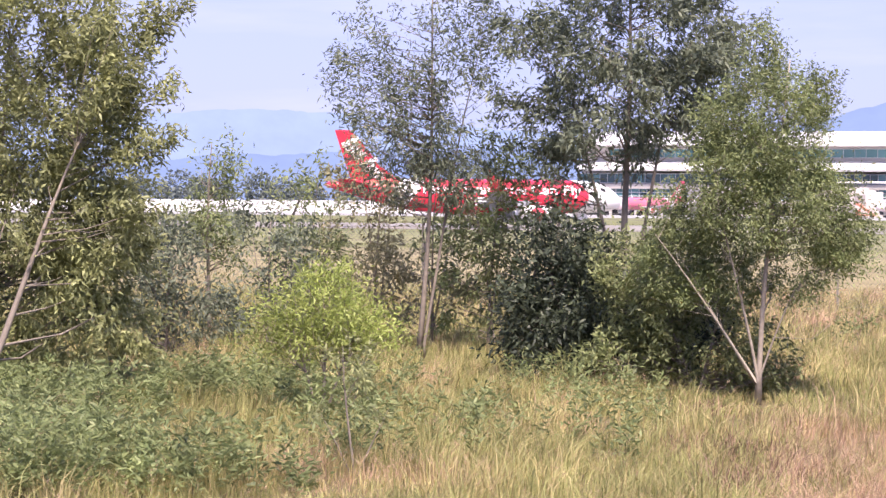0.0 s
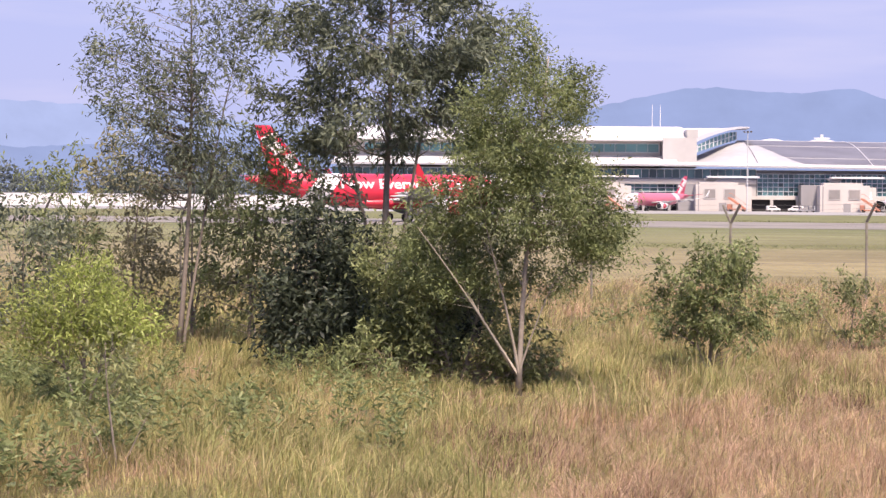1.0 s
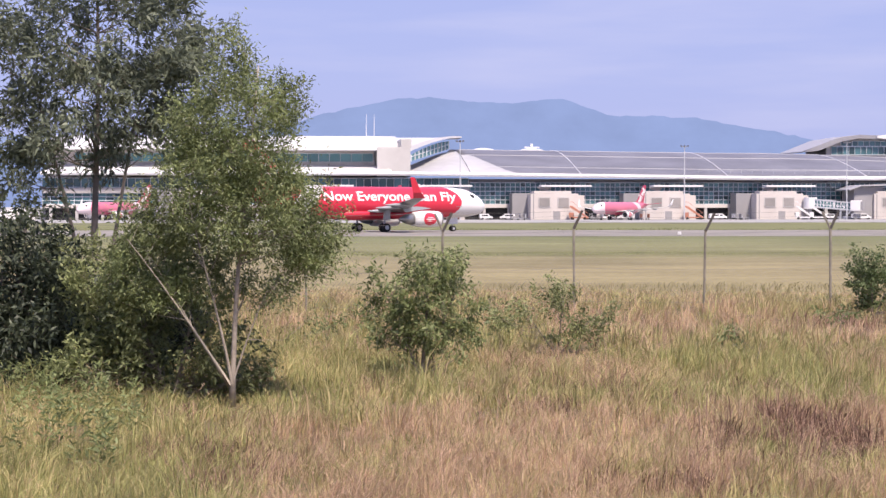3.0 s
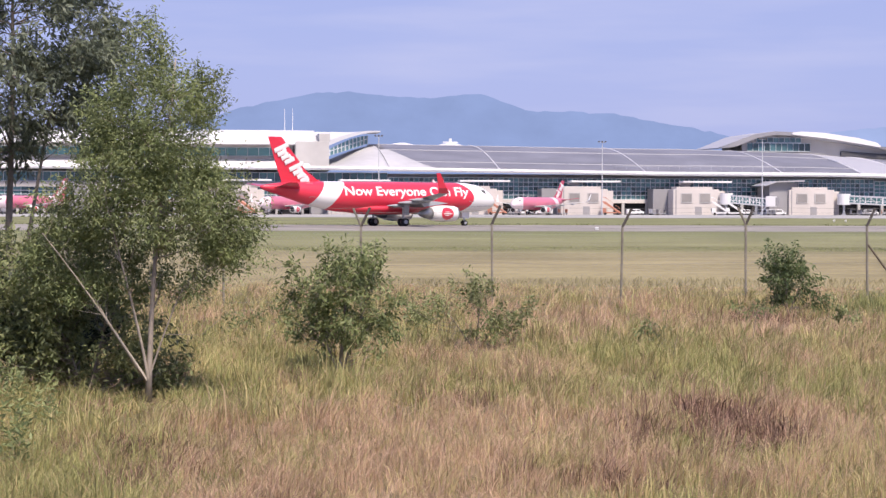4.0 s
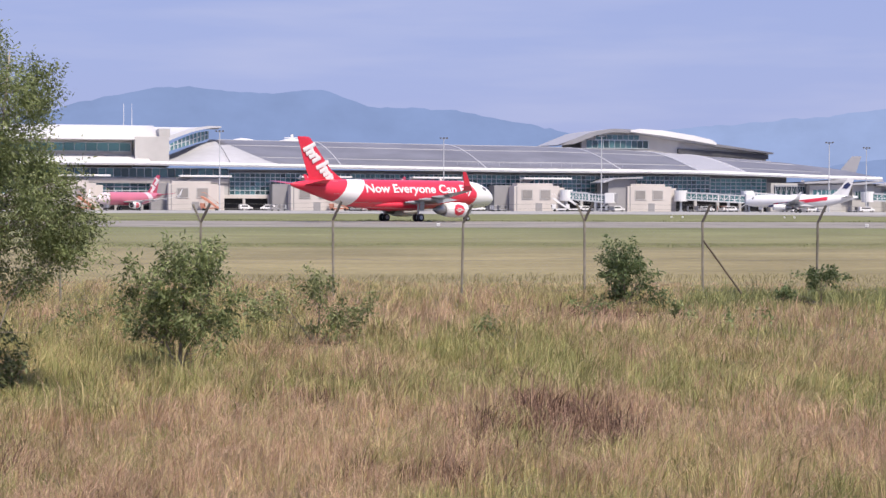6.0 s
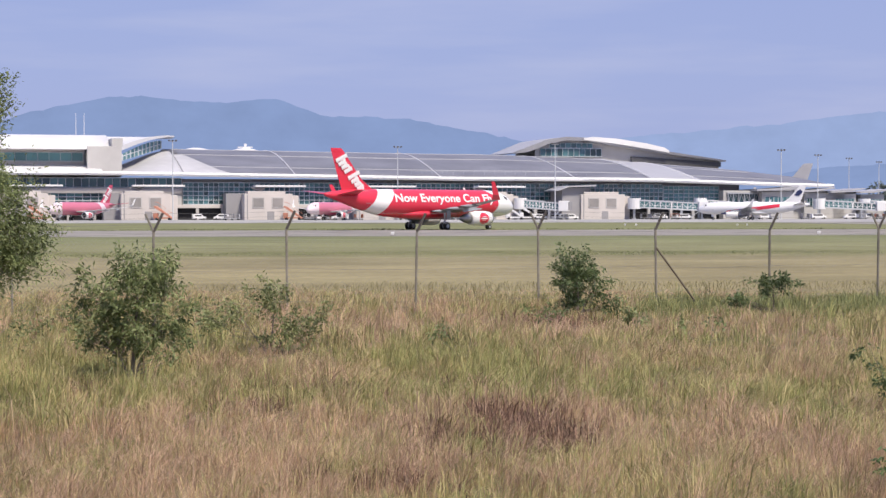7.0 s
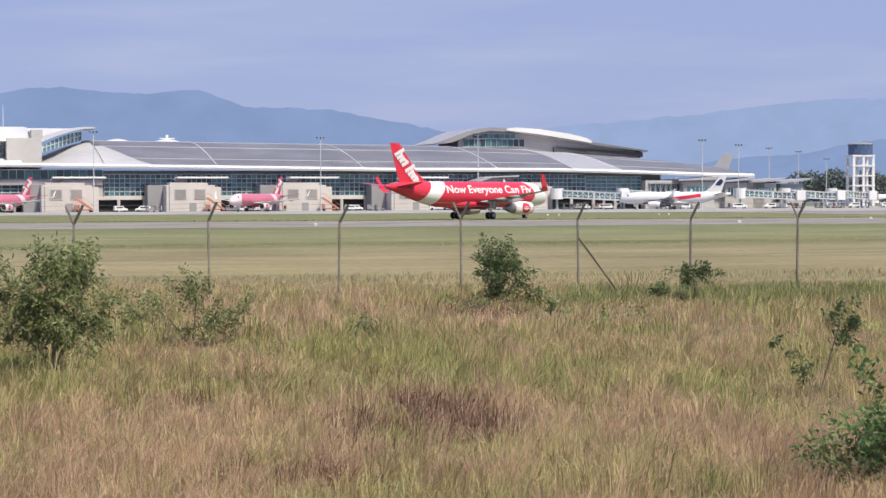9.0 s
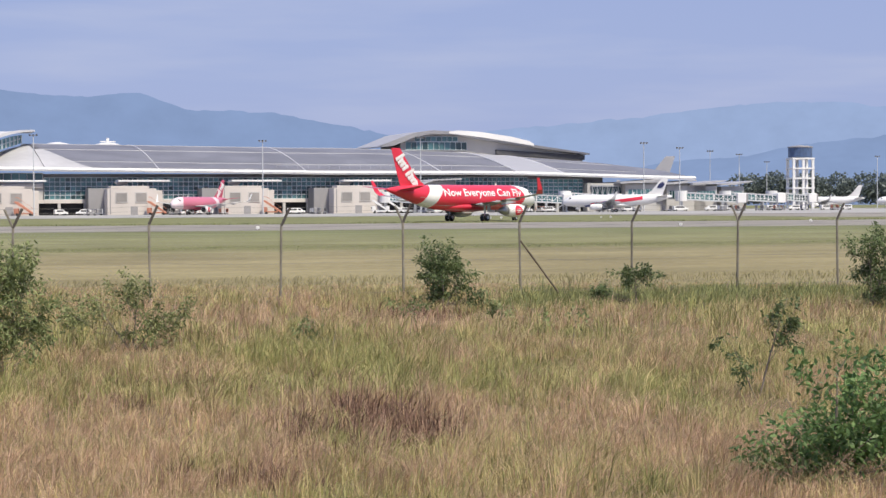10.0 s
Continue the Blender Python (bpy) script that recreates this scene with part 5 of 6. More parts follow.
# tall dark tree behind it
build_tree("acacia_tree", -17.35, 29, "tall dark tree with loose sickle leaves and grey trunk", "tree",
           [(0, 0, 6.6, 0.075, -0.05, 0), (0.05, 0.05, 4.8, 0.05, -0.9, 0.3), (0, 0, 4.9, 0.05, 0.9, -0.2)],
           [(0, 0, 4.2, 2.1, 1.5, 0.9), (0.2, 0, 5.3, 2.2, 1.6, 0.9), (0.1, 0, 6.3, 1.7, 1.4, 0.8), (1.3, 0, 4.9, 1.0, 1, 0.9), (-1.4, 0, 4.9, 0.9, 0.9, 0.9), (-0.9, 0, 3.3, 0.8, 0.7, 0.5), (0.1, 0, 7.1, 1.0, 0.9, 0.5)], 25000, "leaf_dark", "bark", (0.13, 0.0185), 12, clump=0.17, per=60, group=WILD)
# shrub mass at its foot, the tree's shade painted into its leaves
build_tree("shrub", -18.4, 26.3, "dense green shrub with shade painted into its leaves", "shrub", [(0, 0, 1.8, 0.05, 0.1, 0), (0.1, 0, 1.6, 0.04, 0.5, 0), (-0.1, 0, 1.7, 0.04, -0.5, 0)],
           [(0, 0, 1.0, 0.95, 0.9, 0.8), (-0.25, 0, 1.95, 0.6, 0.6, 0.6), (0.6, 0, 0.7, 0.7, 0.8, 0.6), (-0.9, 0, 1.2, 0.35, 0.4, 0.4), (-0.6, -0.2, 0.6, 0.6, 0.5, 0.5)], 15000, "leaf_shaded", "bark", (0.12, 0.02), 13, group=WILD)
# low shrub added to fill the shaded gap; its leaf colour carries the shade
build_tree("shrub", -16.4, 26.8, "low green shrub with shade painted into its leaves", "shrub", [(0, 0, 1.2, 0.03, 0.2, 0), (0, 0, 1.1, 0.03, -0.3, 0)],
           [(0, 0, 0.7, 0.85, 0.6, 0.6), (0.6, 0, 0.9, 0.6, 0.5, 0.6), (-0.4, 0, 1.1, 0.5, 0.5, 0.5)], 9000, "leaf_shaded", "bark", (0.11, 0.018), 17, clump=0.15, group=WILD)
# tall airy tree
build_tree("acacia_tree", -23.8, 30, "tall airy tree with thin trunk and sparse leaves", "tree",
           [(0, 0, 6.4, 0.048, 0.35, 0), (0.1, 0, 5.4, 0.03, 0.95, 0.2)],
           [(-0.2, 0, 4.0, 1.3, 1.0, 0.8), (0.1, 0, 5.0, 1.5, 1.1, 0.9), (0.4, 0, 6.0, 1.1, 0.9, 0.7), (-1.0, 0, 4.9, 0.7, 0.7, 0.7), (0.1, 0, 3.0, 1.2, 0.9, 0.6), (0.7, 0, 3.5, 0.9, 0.8, 0.5)], 11000, "leaf_dark", "bark", (0.105, 0.0145), 14, clump=0.19, per=45, group=WILD)
# large tree with leaning stem
build_tree("acacia_tree", -36.9, 24, "large tree with leaning grey stems and dense olive crown", "tree",
           [(-0.35, -1.5, 3.6, 0.055, 1.45, 0.9), (-0.45, -1.3, 3.2, 0.03, 0.7, 0.8), (-0.3, 0.1, 5.0, 0.06, 0.4, 0.5), (-0.3, 0, 5.5, 0.07, -0.8, 0)],
           [(0.2, 0, 1.6, 1.5, 1.1, 0.8), (0.6, 0, 2.6, 1.5, 1.3, 0.9), (0.3, 0, 3.8, 1.7, 1.4, 0.9), (0.2, 0, 5.0, 1.7, 1.4, 0.9), (0.2, 0, 6.2, 1.4, 1.2, 0.8), (1.3, 0, 3.4, 0.9, 0.8, 0.9), (1.0, 0, 1.3, 0.9, 0.8, 0.7), (1.5, 0, 4.6, 0.9, 0.8, 0.9), (-1.0, 0, 2.0, 1.0, 0.9, 1.0), (1.2, 0, 2.3, 1.0, 0.8, 0.6), (0.9, 0.2, 0.9, 1.0, 0.7, 0.45)], 72000, "leaf_olive", "bark", (0.1, 0.0155), 15, clump=0.18, per=110, group=WILD, open_at=-0.42)
build_tree("sapling", -30.4, 35, "thin sapling with a small feathery crown", "sapling", [(0, 0, 3.8, 0.045, 0, 0), (0.1, 0, 1.6, 0.02, -0.3, 0)],
           [(0.1, 0, 3.2, 0.5, 0.5, 0.6), (0.1, 0, 2.1, 0.8, 0.7, 0.5)], 2600, "leaf", "bark", (0.12, 0.018), 16, group=WILD)
for i, (a, dd, h, wdt, n, mt) in enumerate(((-28.6, 32, 2.6, 0.9, 1900, "leaf_dark"), (-27.2, 34, 3.6, 1.0, 2700, "leaf"), (-25.2, 33, 4.0, 1.1, 3000, "leaf_brown"), (-21.6, 31, 3.9, 1.15, 3300, "leaf"), (-20.3, 31, 3.4, 1.0, 2600, "leaf_mid"), (-31.8, 30, 2.4, 1.0, 4000, "leaf_dark"), (-16.2, 30, 1.9, 0.8, 3600, "leaf_dark"), (-23.4, 32, 3.6, 1.1, 2200, "leaf_brown"))):
    build_tree("shrub", a, dd, "loose brownish shrub among tall grass" if mt == "leaf_brown" else "dark leafy shrub among tall grass", "shrub", [(0, 0, h * 0.9, 0.03, 0.1, 0), (0.1, 0, h * 0.8, 0.02, -0.4, 0), (0, 0, h * 0.8, 0.02, 0.4, 0)],
               [(0, 0, h * 0.72, wdt, wdt * 0.8, h * 0.32), (wdt * 0.5, 0, h * 0.42, wdt * 0.8, 0.6, h * 0.3), (-wdt * 0.5, 0, h * 0.35, wdt * 0.7, 0.6, h * 0.25)], n, mt, "bark", (0.12, 0.02), 40 + i, clump=0.18, group=WILD)
# bright green shrub and the sapling before it
build_tree("shrub", -26.8, 21, "bright yellow-green feathery shrub", "shrub", [(0, 0, 1.4, 0.03, 0.05, 0), (0, 0, 1.2, 0.02, 0.4, 0), (0, 0, 1.2, 0.02, -0.4, 0)],
           [(0, 0, 1.25, 0.62, 0.6, 0.42), (0.35, 0, 1.1, 0.5, 0.5, 0.3), (-0.45, 0, 1.05, 0.5, 0.5, 0.28), (0, 0, 1.65, 0.3, 0.3, 0.2)], 8000, "leaf_bright", "bark", (0.075, 0.0095), 21, clump=0.17, droop=-0.3, group=WILD)
build_tree("sapling", -25.75, 17.2, "leggy brown sapling with a few leaf tufts", "sapling", [(0, 0, 1.3, 0.016, -0.12, 0), (0, 0, 0.7, 0.01, 0.3, 0), (0, 0, 0.7, 0.01, -0.35, 0)],
           [(-0.1, 0, 1.25, 0.25, 0.2, 0.15), (0.3, 0, 0.6, 0.16, 0.1, 0.1), (-0.35, 0, 0.75, 0.14, 0.1, 0.1), (0.1, 0, 0.95, 0.2, 0.15, 0.1)], 420, "leaf_olive", "bark", (0.08, 0.011), 22, clump=0.08, group=WILD)
# shrubs across the open grass
build_tree("shrub", -7.1, 28.5, "loose olive-green shrub with small leaves", "shrub", [(0, 0, 1.9, 0.035, 0.1, 0), (0, 0, 1.4, 0.02, -0.5, 0), (0, 0, 1.4, 0.02, 0.5, 0)],
           [(-0.1, 0, 1.5, 0.7, 0.55, 0.4), (0.12, 0, 1.85, 0.58, 0.45, 0.28), (0.6, 0, 1.2, 0.36, 0.3, 0.38), (-0.62, 0, 1.2, 0.36, 0.3, 0.38), (0.45, 0, 0.72, 0.48, 0.4, 0.32), (-0.42, 0, 0.8, 0.42, 0.36, 0.3), (0, 0, 1.05, 0.55, 0.45, 0.35)], 6400, "leaf", "bark", (0.1, 0.0155), 38, clump=0.13, per=48, group=WILD)
build_tree("shrub", -2.8, 33, "low spreading shrub with loose leaves", "shrub", [(0, 0, 1.1, 0.02, 0.1, 0), (0, 0, 0.9, 0.015, -0.6, 0), (0, 0, 0.9, 0.015, 0.8, 0)],
           [(0, 0, 1.05, 0.55, 0.5, 0.35), (-0.9, 0, 0.75, 0.45, 0.4, 0.25), (0.9, 0, 0.7, 0.45, 0.4, 0.25), (0.2, 0, 0.45, 0.5, 0.4, 0.25)], 2600, "leaf_mid", "bark", (0.09, 0.015), 32, clump=0.12, group=WILD)
build_tree("shrub", 6.95, 44, "rounded dark green shrub beside the fence", "shrub", [(0, 0, 1.4, 0.03, 0, 0), (0, 0, 1.2, 0.02, 0.5, 0)],
           [(-0.1, 0, 1.45, 0.55, 0.5, 0.42), (0.1, 0, 0.9, 0.7, 0.6, 0.5), (0.66, 0, 0.48, 0.42, 0.4, 0.22)], 3900, "leaf_green", "bark", (0.10, 0.018), 33, clump=0.13, group=WILD)
build_tree("shrub", 13.05, 46, "small rounded shrub with a thin stem", "shrub", [(0, 0, 0.8, 0.02, 0, 0)],
           [(0, 0, 0.8, 0.6, 0.5, 0.25), (-0.9, 0, 0.4, 0.25, 0.2, 0.15)], 1600, "leaf_green", "bark", (0.10, 0.017), 34, clump=0.1, group=WILD)
build_tree("shrub", 20.3, 44, "tall loose green shrub by the fence", "shrub", [(0, 0, 1.9, 0.03, 0, 0), (0, 0, 1.6, 0.02, 0.5, 0)],
           [(0, 0, 1.6, 0.6, 0.5, 0.45), (0.1, 0, 0.9, 0.5, 0.5, 0.4), (0.8, 0, 1.3, 0.5, 0.5, 0.5), (0.5, 0, 0.4, 0.7, 0.5, 0.25)], 5000, "leaf_green", "bark", (0.10, 0.017), 35, clump=0.13, group=WILD)
build_tree("sapling", 16.9, 24, "thin sapling with sparse fresh leaves", "sapling", [(0, 0, 1.4, 0.015, 0.35, 0), (0, 0, 0.9, 0.01, -0.4, 0)],
           [(0.35, 0, 1.2, 0.2, 0.2, 0.25), (0.3, 0, 0.9, 0.15, 0.15, 0.15), (-0.4, 0, 0.85, 0.16, 0.13, 0.14), (-0.2, 0, 0.55, 0.28, 0.2, 0.16)], 700, "leaf_green", "bark", (0.085, 0.013), 36, clump=0.08, group=WILD)
build_tree("shrub", 19.3, 16.3, "fresh green shrub with broad glossy leaves", "shrub", [(0, 0, 1.2, 0.025, 0, 0), (0, 0, 0.9, 0.015, -0.4, 0), (0, 0, 0.9, 0.015, 0.4, 0)],
           [(0.1, 0, 0.85, 0.6, 0.5, 0.5), (-0.3, 0, 0.4, 0.5, 0.4, 0.3), (0.4, 0, 0.5, 0.5, 0.4, 0.4), (-0.7, 0, 0.32, 0.3, 0.3, 0.2)], 4200, "leaf_fresh", "bark", (0.08, 0.0155), 37, clump=0.12, group=WILD)
for i, (a, dd, n) in enumerate(((5.9, 34, 150), (8.7, 35, 140), (3.4, 30, 80), (11.0, 31, 80))):
    build_tree("seedling", a, dd, "small leafy seedling poking through grass", "seedling", [(0, 0, 0.7, 0.01, 0.1, 0)], [(0, 0, 0.65, 0.55, 0.3, 0.16)], n, "leaf", "bark", (0.10, 0.017), 60 + i, clump=0.08, group=WILD)


# ---- grasses ----
def patchy(x, y, s, k):
    return np.array([noise.noise(Vector((a * s, b * s, k))) for a, b in zip(x, y)])


def build_grass():
    rng = np.random.default_rng(5)

    def tufts(n, d0, d1, a0=-41.0, a1=25.0):
        d = np.sqrt(rng.uniform(d0 * d0, d1 * d1, n))
        a = np.radians(rng.uniform(a0, a1, n))
        return d * np.sin(a), d * np.cos(a)
    keys = ("grass_green", "grass_straw", "grass_pink", "grass_brown", "grass_ditch", "grass_field")
    heads = []
    pools = {k: [] for k in keys}
    for d0, d1, n, per, wid, hi in ((12.5, 20, 5900, 22, 0.0030, 0.34), (20, 33, 11500, 18, 0.0040, 0.35), (33, 60, 16000, 12, 0.0065, 0.40)):
        x, y = tufts(n, d0, d1)
        p1, p2, p3 = patchy(x, y, 0.3, 1.0), patchy(x, y, 0.95, 7.0), patchy(x, y, 0.5, 19.0)
        az = np.degrees(np.arctan2(x, y))
        dist = np.hypot(x, y)
        lush = np.clip((-12 - az) / 8, 0, 1) * 0.45 + 0.42 * np.exp(-((az + 9) / 6) ** 2 - ((dist - 27) / 4.5) ** 2) + np.clip((dist - 26) / 8, 0, 1) * np.clip((42 - dist) / 6, 0, 1) * 0.12
        v = 0.65 * p1 + 0.8 * p2 + 0.45 * patchy(x, y, 2.3, 51.0) + rng.normal(size=n) * 0.12 - lush + np.clip((az - 1) / 4, 0, 1) * np.clip((14 - az) / 5, 0, 1) * np.clip((25 - dist) / 3, 0, 1) * 0.2 + np.clip((az + 18) / 8, 0, 1) * np.clip((4 - az) / 4, 0, 1) * np.clip((23 - dist) / 3, 0, 1) * 0.22
        zone = np.where(v < -0.24, 0, np.where(v < 0.06, 1, 2))
        zone = np.where((np.abs(dist - 40) < 3.5) & (az > -3) & (az < 9) & (p2 > -0.25), 2, zone)
        zone = np.where((np.hypot((x - 2.5) / 2.0, (y - 26.5) / 3.0) < 1) & (p2 < 0.3), 0, zone)
        brown = (np.hypot((x - 1.9) / 0.6, (y - 20.6) / 1.8) < 1.1 + 0.8 * p2) | (np.hypot((x - 4.6) / 1.5, (y - 42) / 0.8) < 1 + p2) | (np.hypot((x + 4.0) / 0.5, (y - 26.3) / 0.5) < 1)
        fence_side = (y - 43.95 - (x + 11.78) * 0.268)
        zone = np.where((np.abs(fence_side + 2.2 - 1.5 * p1) < 3.4) & (az > 8.5 + 2 * p2) & (p2 > -0.5), 4, zone)
        p4 = patchy(x, y, 0.62, 33.0)
        zone = np.where(brown | ((p4 > 0.36) & (az > -16) & (az < 6) & (dist < 27) & (rng.uniform(size=n) < 0.6)), 3, zone)
        tall = 1 + 0.55 * p3 + 0.25 * p2
        m = n * per
        rep = lambda q: np.repeat(q, per, axis=0)
        a = rng.uniform(0, 2 * np.pi, m)
        r = np.abs(rng.normal(size=m)) * 0.08
        out = np.stack([np.cos(a), np.sin(a)], 1)
        bz = rep(np.array([rise(i, j) for i, j in zip(x, y)])) - 0.03
        base = np.stack([rep(x) + out[:, 0] * r, rep(y) + out[:, 1] * r, bz], 1)
        H = hi * rep(tall * rng.uniform(0.5, 1.2, n) * np.where(rng.uniform(size=n) < 0.1, 1.5, 1.0)) * rng.uniform(0.45, 1.2, m)
        H *= np.clip((60 - np.hypot(base[:, 0], base[:, 1])) / 9, 0.3, 1)
        wind = rep(rng.normal(size=(n, 2)) * 0.22 + np.array([0.12, 0.0]))
        lean = np.concatenate([out * rng.uniform(0.05, 0.65, (m, 1)) + wind + rng.normal(size=(m, 2)) * 0.15, np.zeros((m, 1))], 1)
        W = wid * rng.uniform(0.5, 1.6, m) * np.where(rep(zone) == 2, 0.7, 1.0)
        H *= 1 - 0.55 * rep(np.exp(-((x - 1.7) / 0.8) ** 2 - ((y - 19.8) / 0.5) ** 2))
        for ta, td in ((-13.1, 24.2), (-7.1, 28.5), (-25.75, 17.2), (-2.8, 33), (16.9, 24), (-17.35, 29)):
            tx, ty = td * math.sin(radians(ta)), td * math.cos(radians(ta))
            fx, fy = tx * (1 - 1.1 / td), ty * (1 - 1.1 / td)
            H *= 1 - 0.6 * np.exp(-((rep(x) - fx) / 0.8) ** 2 - ((rep(y) - fy) / 1.2) ** 2)
        z = rep(zone)
        u = rng.uniform(size=m)
        z = np.where((u > 0.78) & (z == 0), 1, np.where((u > 0.7) & (z == 1), 0, np.where((u > 0.7) & (z == 2), 1, np.where((u > 0.82) & (z == 3), 2, np.where((u > 0.65) & (z == 4), 0, z)))))
        for zi in range(5):
            k = z == zi
            pools[keys[zi]].append((base[k], H[k], lean[k], W[k]))
        k = np.flatnonzero(((z == 2) | (z == 1)) & (rng.uniform(size=m) < np.where(z == 2, 0.055, 0.012) * (30 / d1)))
        H[k] *= 1.25
        heads.append((base[k], H[k], lean[k]))
    # the same grass goes on thinly all round, nearer and behind
    for d0, d1, a0, a1, n in ((2.5, 12.5, -41, 25, 1500), (2.5, 45, 25, 319, 5200)):
        x, y = tufts(n, d0, d1, a0, a1)
        m = n * 8
        base = np.stack([np.repeat(x, 8) + rng.normal(size=m) * 0.12, np.repeat(y, 8) + rng.normal(size=m) * 0.12, np.repeat([rise(i, j) for i, j in zip(x, y)], 8) - 0.03], 1)
        lean = np.concatenate([rng.normal(size=(m, 2)) * 0.35, np.zeros((m, 1))], 1)
        pick = np.repeat(rng.integers(0, 3, n), 8)
        H, W = rng.uniform(0.14, 0.42, m), 0.006 * rng.uniform(0.6, 1.6, m)
        for zi in range(3):
            k = pick == zi
            pools[keys[zi]].append((base[k], H[k], lean[k], W[k]))
    names = {"grass_green": ("green_grass", "tall yellow-green wild grass"), "grass_straw": ("straw_grass", "tall straw-coloured dry grass"), "grass_pink": ("seed_grass", "pinkish feathery seeding grass"),
             "grass_brown": ("dead_grass", "dark brown dead grass patch"), "grass_ditch": ("ditch_grass", "darker green grass along the ditch and fence"), "grass_field": ("field_grass", "short field grass beyond the fence")}
    # hay, ditch and verge grass between fence and runway: key, count, distance, spread, height, half width
    for key, n, d0, sd, hi, wid in (("grass_field", 15000, 60, 3.2, 0.2, 0.007), ("grass_ditch", 30000, 113, 5.0, 0.1, 0.014), ("grass_ditch", 9000, 266, 1.2, 0.3, 0.03)):
        d = d0 + sd * rng.normal(size=n)
        a = np.radians(rng.uniform(-41, 27, n))
        x, y = np.tan(a) * d, d
        patch = 1 + 0.8 * patchy(x, y, 0.06, 8.0) + 0.6 * patchy(x, y, 0.3, 2.0)
        x, y = x * math.cos(radians(6)) - y * math.sin(radians(6)), x * math.sin(radians(6)) + y * math.cos(radians(6))
        H = hi * np.clip(patch, 0.15, 2) * np.exp(-((d - d0) / (2 * sd)) ** 2) * rng.uniform(0.4, 1.3, n)
        pools[key].append((np.stack([x, y, np.full(n, -0.02)], 1), H, np.concatenate([rng.normal(size=(n, 2)) * 0.5, np.zeros((n, 1))], 1), wid * rng.uniform(0.5, 1.5, n)))
    # feathery seed heads: fine slivers round the top of the tallest stalks
    b, H, ln = (np.concatenate([r[i] for r in heads]) for i in range(3))
    per = 13
    up = np.array([0, 0, 1.0])
    g = np.repeat(np.arange(len(b)), per)
    s = rng.uniform(0, 1, (len(g), 1))
    stem = b[g] + up * H[g][:, None] * (0.72 + 0.3 * s) + ln[g] * H[g][:, None] * (0.5 + 0.65 * s)
    turn = rng.uniform(0, 2 * np.pi, len(g))
    arm = np.stack([np.cos(turn), np.sin(turn), rng.uniform(0.3, 1.3, len(g))], 1) * (0.075 * (1.15 - s)) * rng.uniform(0.5, 1.3, (len(g), 1))
    side = unit(np.cross(arm, rng.normal(size=arm.shape))) * 0.0016
    v = np.stack([stem - side, stem + side, stem + arm], 1).reshape(-1, 3)
    tagged(part("seed_heads", raw_mesh("seed_heads", v, np.arange(len(v)).reshape(-1, 3)), "grass_pink"), "pinkish feathery seed heads over the grass", "grass", kind="stuff")
    for k, rows in pools.items():
        b, H, ln, W = (np.concatenate([r[i] for r in rows]) for i in range(4))
        ob = part(names[k][0], blade_mesh(names[k][0], b, H, ln, W, rng), k)
        tagged(ob, names[k][1], "grass", kind="stuff")


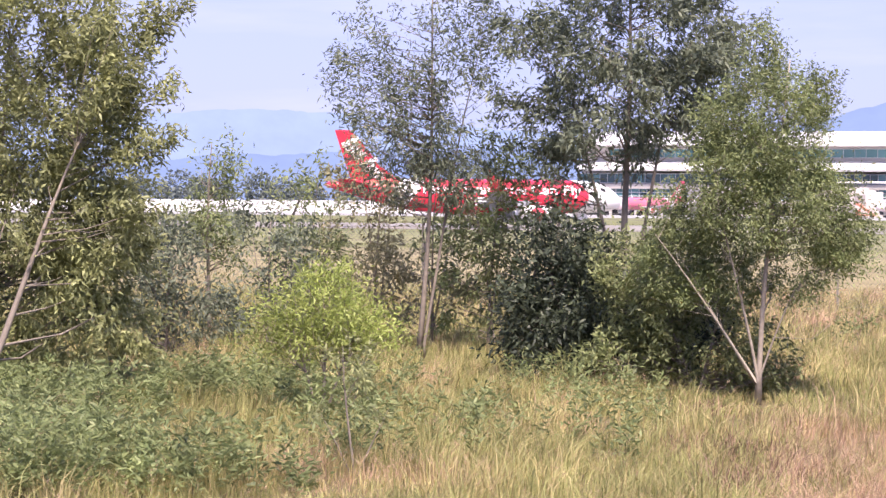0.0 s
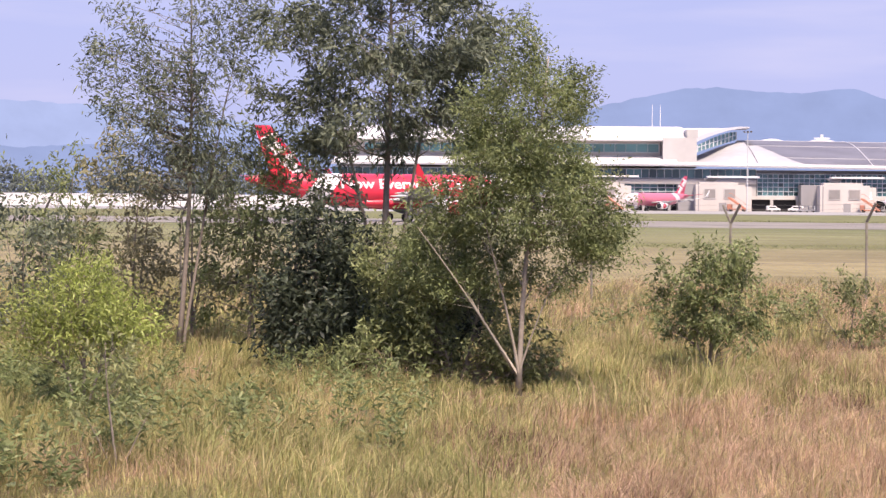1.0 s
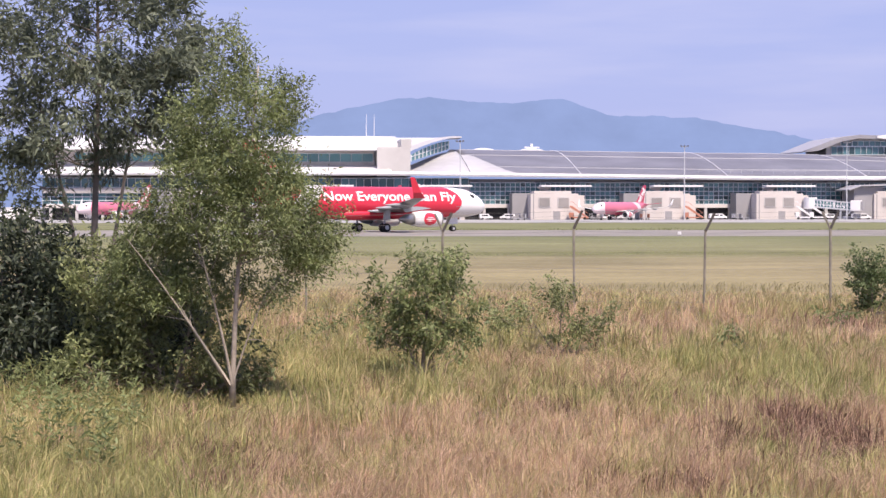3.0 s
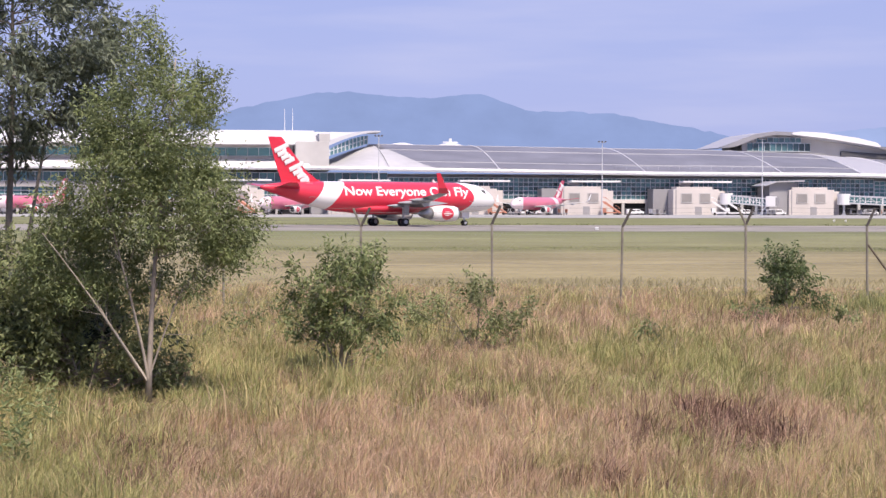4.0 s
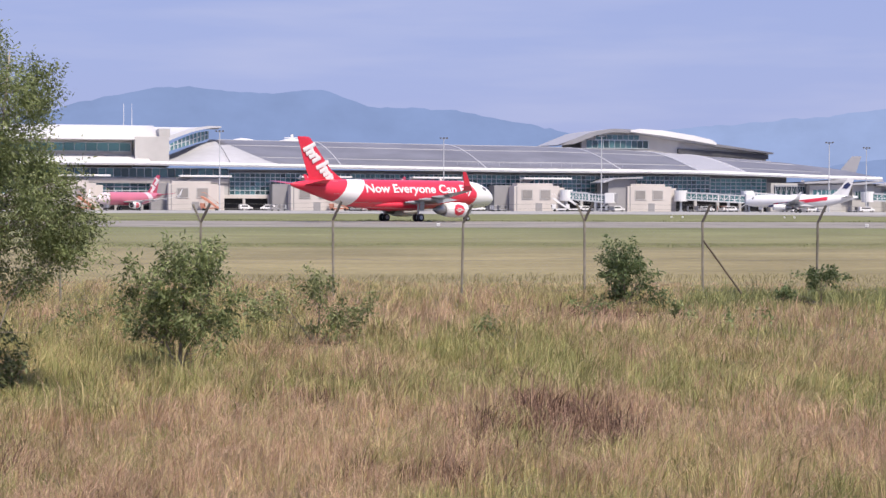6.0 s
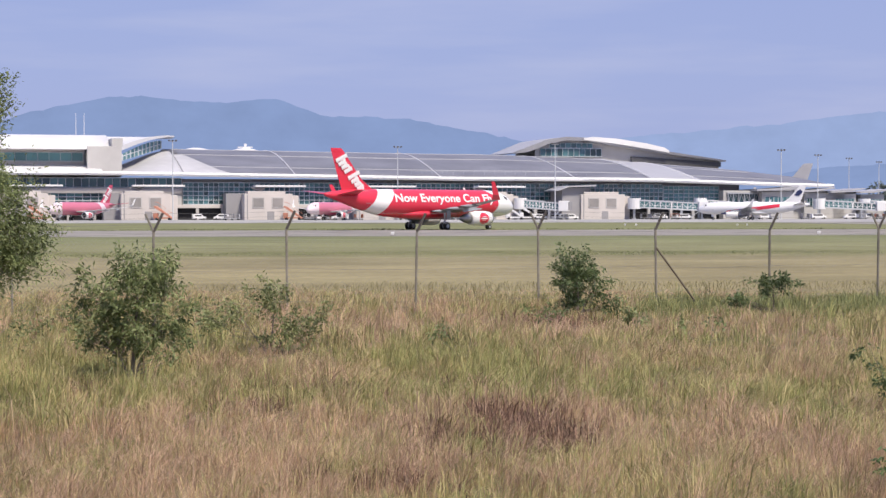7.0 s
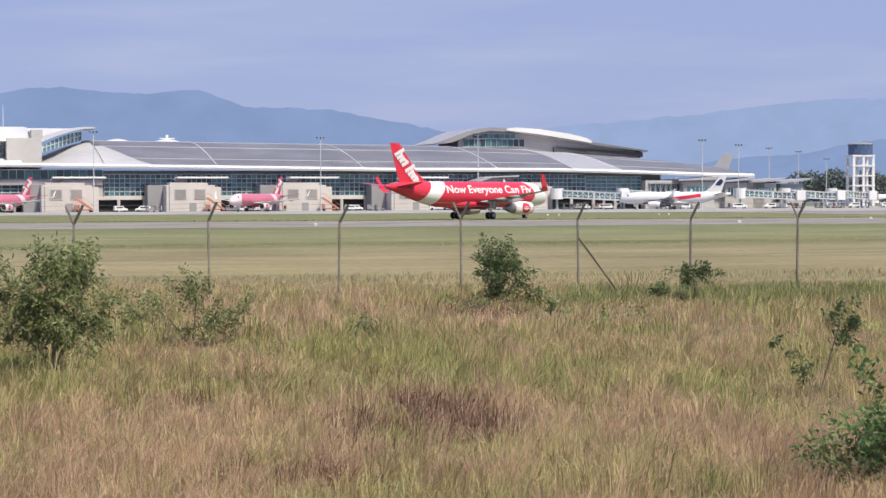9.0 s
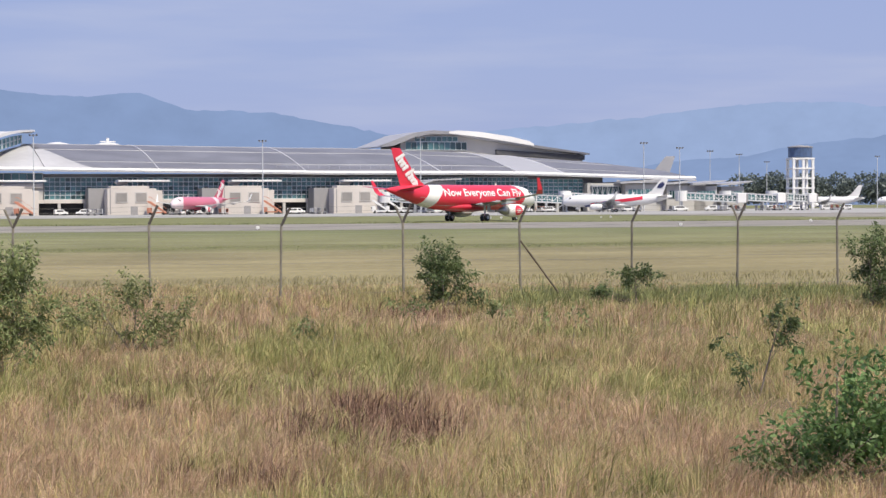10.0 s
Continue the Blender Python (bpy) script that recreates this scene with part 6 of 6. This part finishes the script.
def build_weeds():
    rng = np.random.default_rng(9)
    n = 1350
    d = np.sqrt(rng.uniform(15.5 ** 2, 25.5 ** 2, n))
    az = np.where(rng.uniform(size=n) < 0.85, -37.5 + 15 * rng.beta(1.2, 2.6, n), rng.uniform(-31, -16, n))
    x, y = d * np.sin(np.radians(az)), d * np.cos(np.radians(az))
    keep = patchy(x, y, 0.35, 4.0) > -0.15
    x, y = x[keep], y[keep]
    per = 46
    m = len(x) * per
    h = np.repeat(rng.uniform(0.3, 0.75, len(x)) * (1 + 0.5 * patchy(x, y, 0.5, 11.0)), per)
    s = rng.uniform(0.25, 1, m)
    c = np.stack([np.repeat(x, per) + rng.normal(size=m) * 0.05, np.repeat(y, per) + rng.normal(size=m) * 0.05, h * s], 1)
    a = rng.uniform(0, 2 * np.pi, m)
    dr = unit(np.stack([np.cos(a), np.sin(a), rng.uniform(0.0, 1.3, m)], 1))
    ob = part("weeds", leaf_mesh("weeds", c, dr, 0.115 * rng.uniform(0.5, 1.3, m), 0.0115 * rng.uniform(0.6, 1.4, m), rng), "weed")
    tagged(ob, "lush green leafy weeds among the grass", "weeds", kind="stuff")


build_grass()
build_weeds()


# ---- far trees ----
def build_far_trees(name, az0, az1, d, high, n, seed):
    rng = np.random.default_rng(seed)
    k = int(n)
    ca = rng.uniform(az0, az1, k)
    h = high * rng.uniform(0.55, 1.15, k)
    P, D, L, W = [], [], [], []
    for a, hh in zip(ca, h):
        p = np.array(at(a, d + rng.uniform(-20, 20)))
        m = 330
        g = unit(rng.normal(size=(m, 3)))
        c = p + np.array([0, 0, hh * 0.62]) + g * rng.uniform(0.5, 1.0, (m, 1)) * np.array([hh * 0.42, hh * 0.42, hh * 0.4])
        c[:, 2] = np.maximum(c[:, 2], 0.3)
        P.append(c)
        D.append(unit(g + rng.normal(size=(m, 3)) * 0.5))
        L.append(hh * 0.1 * rng.uniform(0.6, 1.3, m))
        W.append(hh * 0.04 * rng.uniform(0.6, 1.3, m))
    ob = part(name, leaf_mesh(name, np.concatenate(P), np.concatenate(D), np.concatenate(L), np.concatenate(W), rng), "far_tree_hazed")
    tagged(ob, "distant belt of trees at the airfield edge, haze mixed into their colour", "trees", kind="stuff")


build_far_trees("tree_belt", -42, -20, 900, 17, 90, 1)
build_far_trees("tree_belt", 16.2, 27, 1050, 17.5, 120, 2)


# ---- what moves ----
def motions():
    # seconds, place of the airliner's middle, heading clockwise from north
    rows = [(0.0, -84.1, 207.3, 54.5), (1.0, -67.0, 218.2, 54.0), (2.5, -43.6, 233.0, 53.0), (3.8, -27.2, 243.6, 52.0), (4.5, -18.3, 249.0, 51.0), (5.5, -6.8, 256.4, 50.0), (7.5, 14.6, 272.8, 49.5), (9.0, 29.6, 286.6, 48.5), (10.0, 39.3, 296.6, 47.5)]
    keyed = [(t, pose(x, y, 0.03, 0, 0, 90 - h)) for t, x, y, h in rows]
    walk(jet, keyed)


motions()
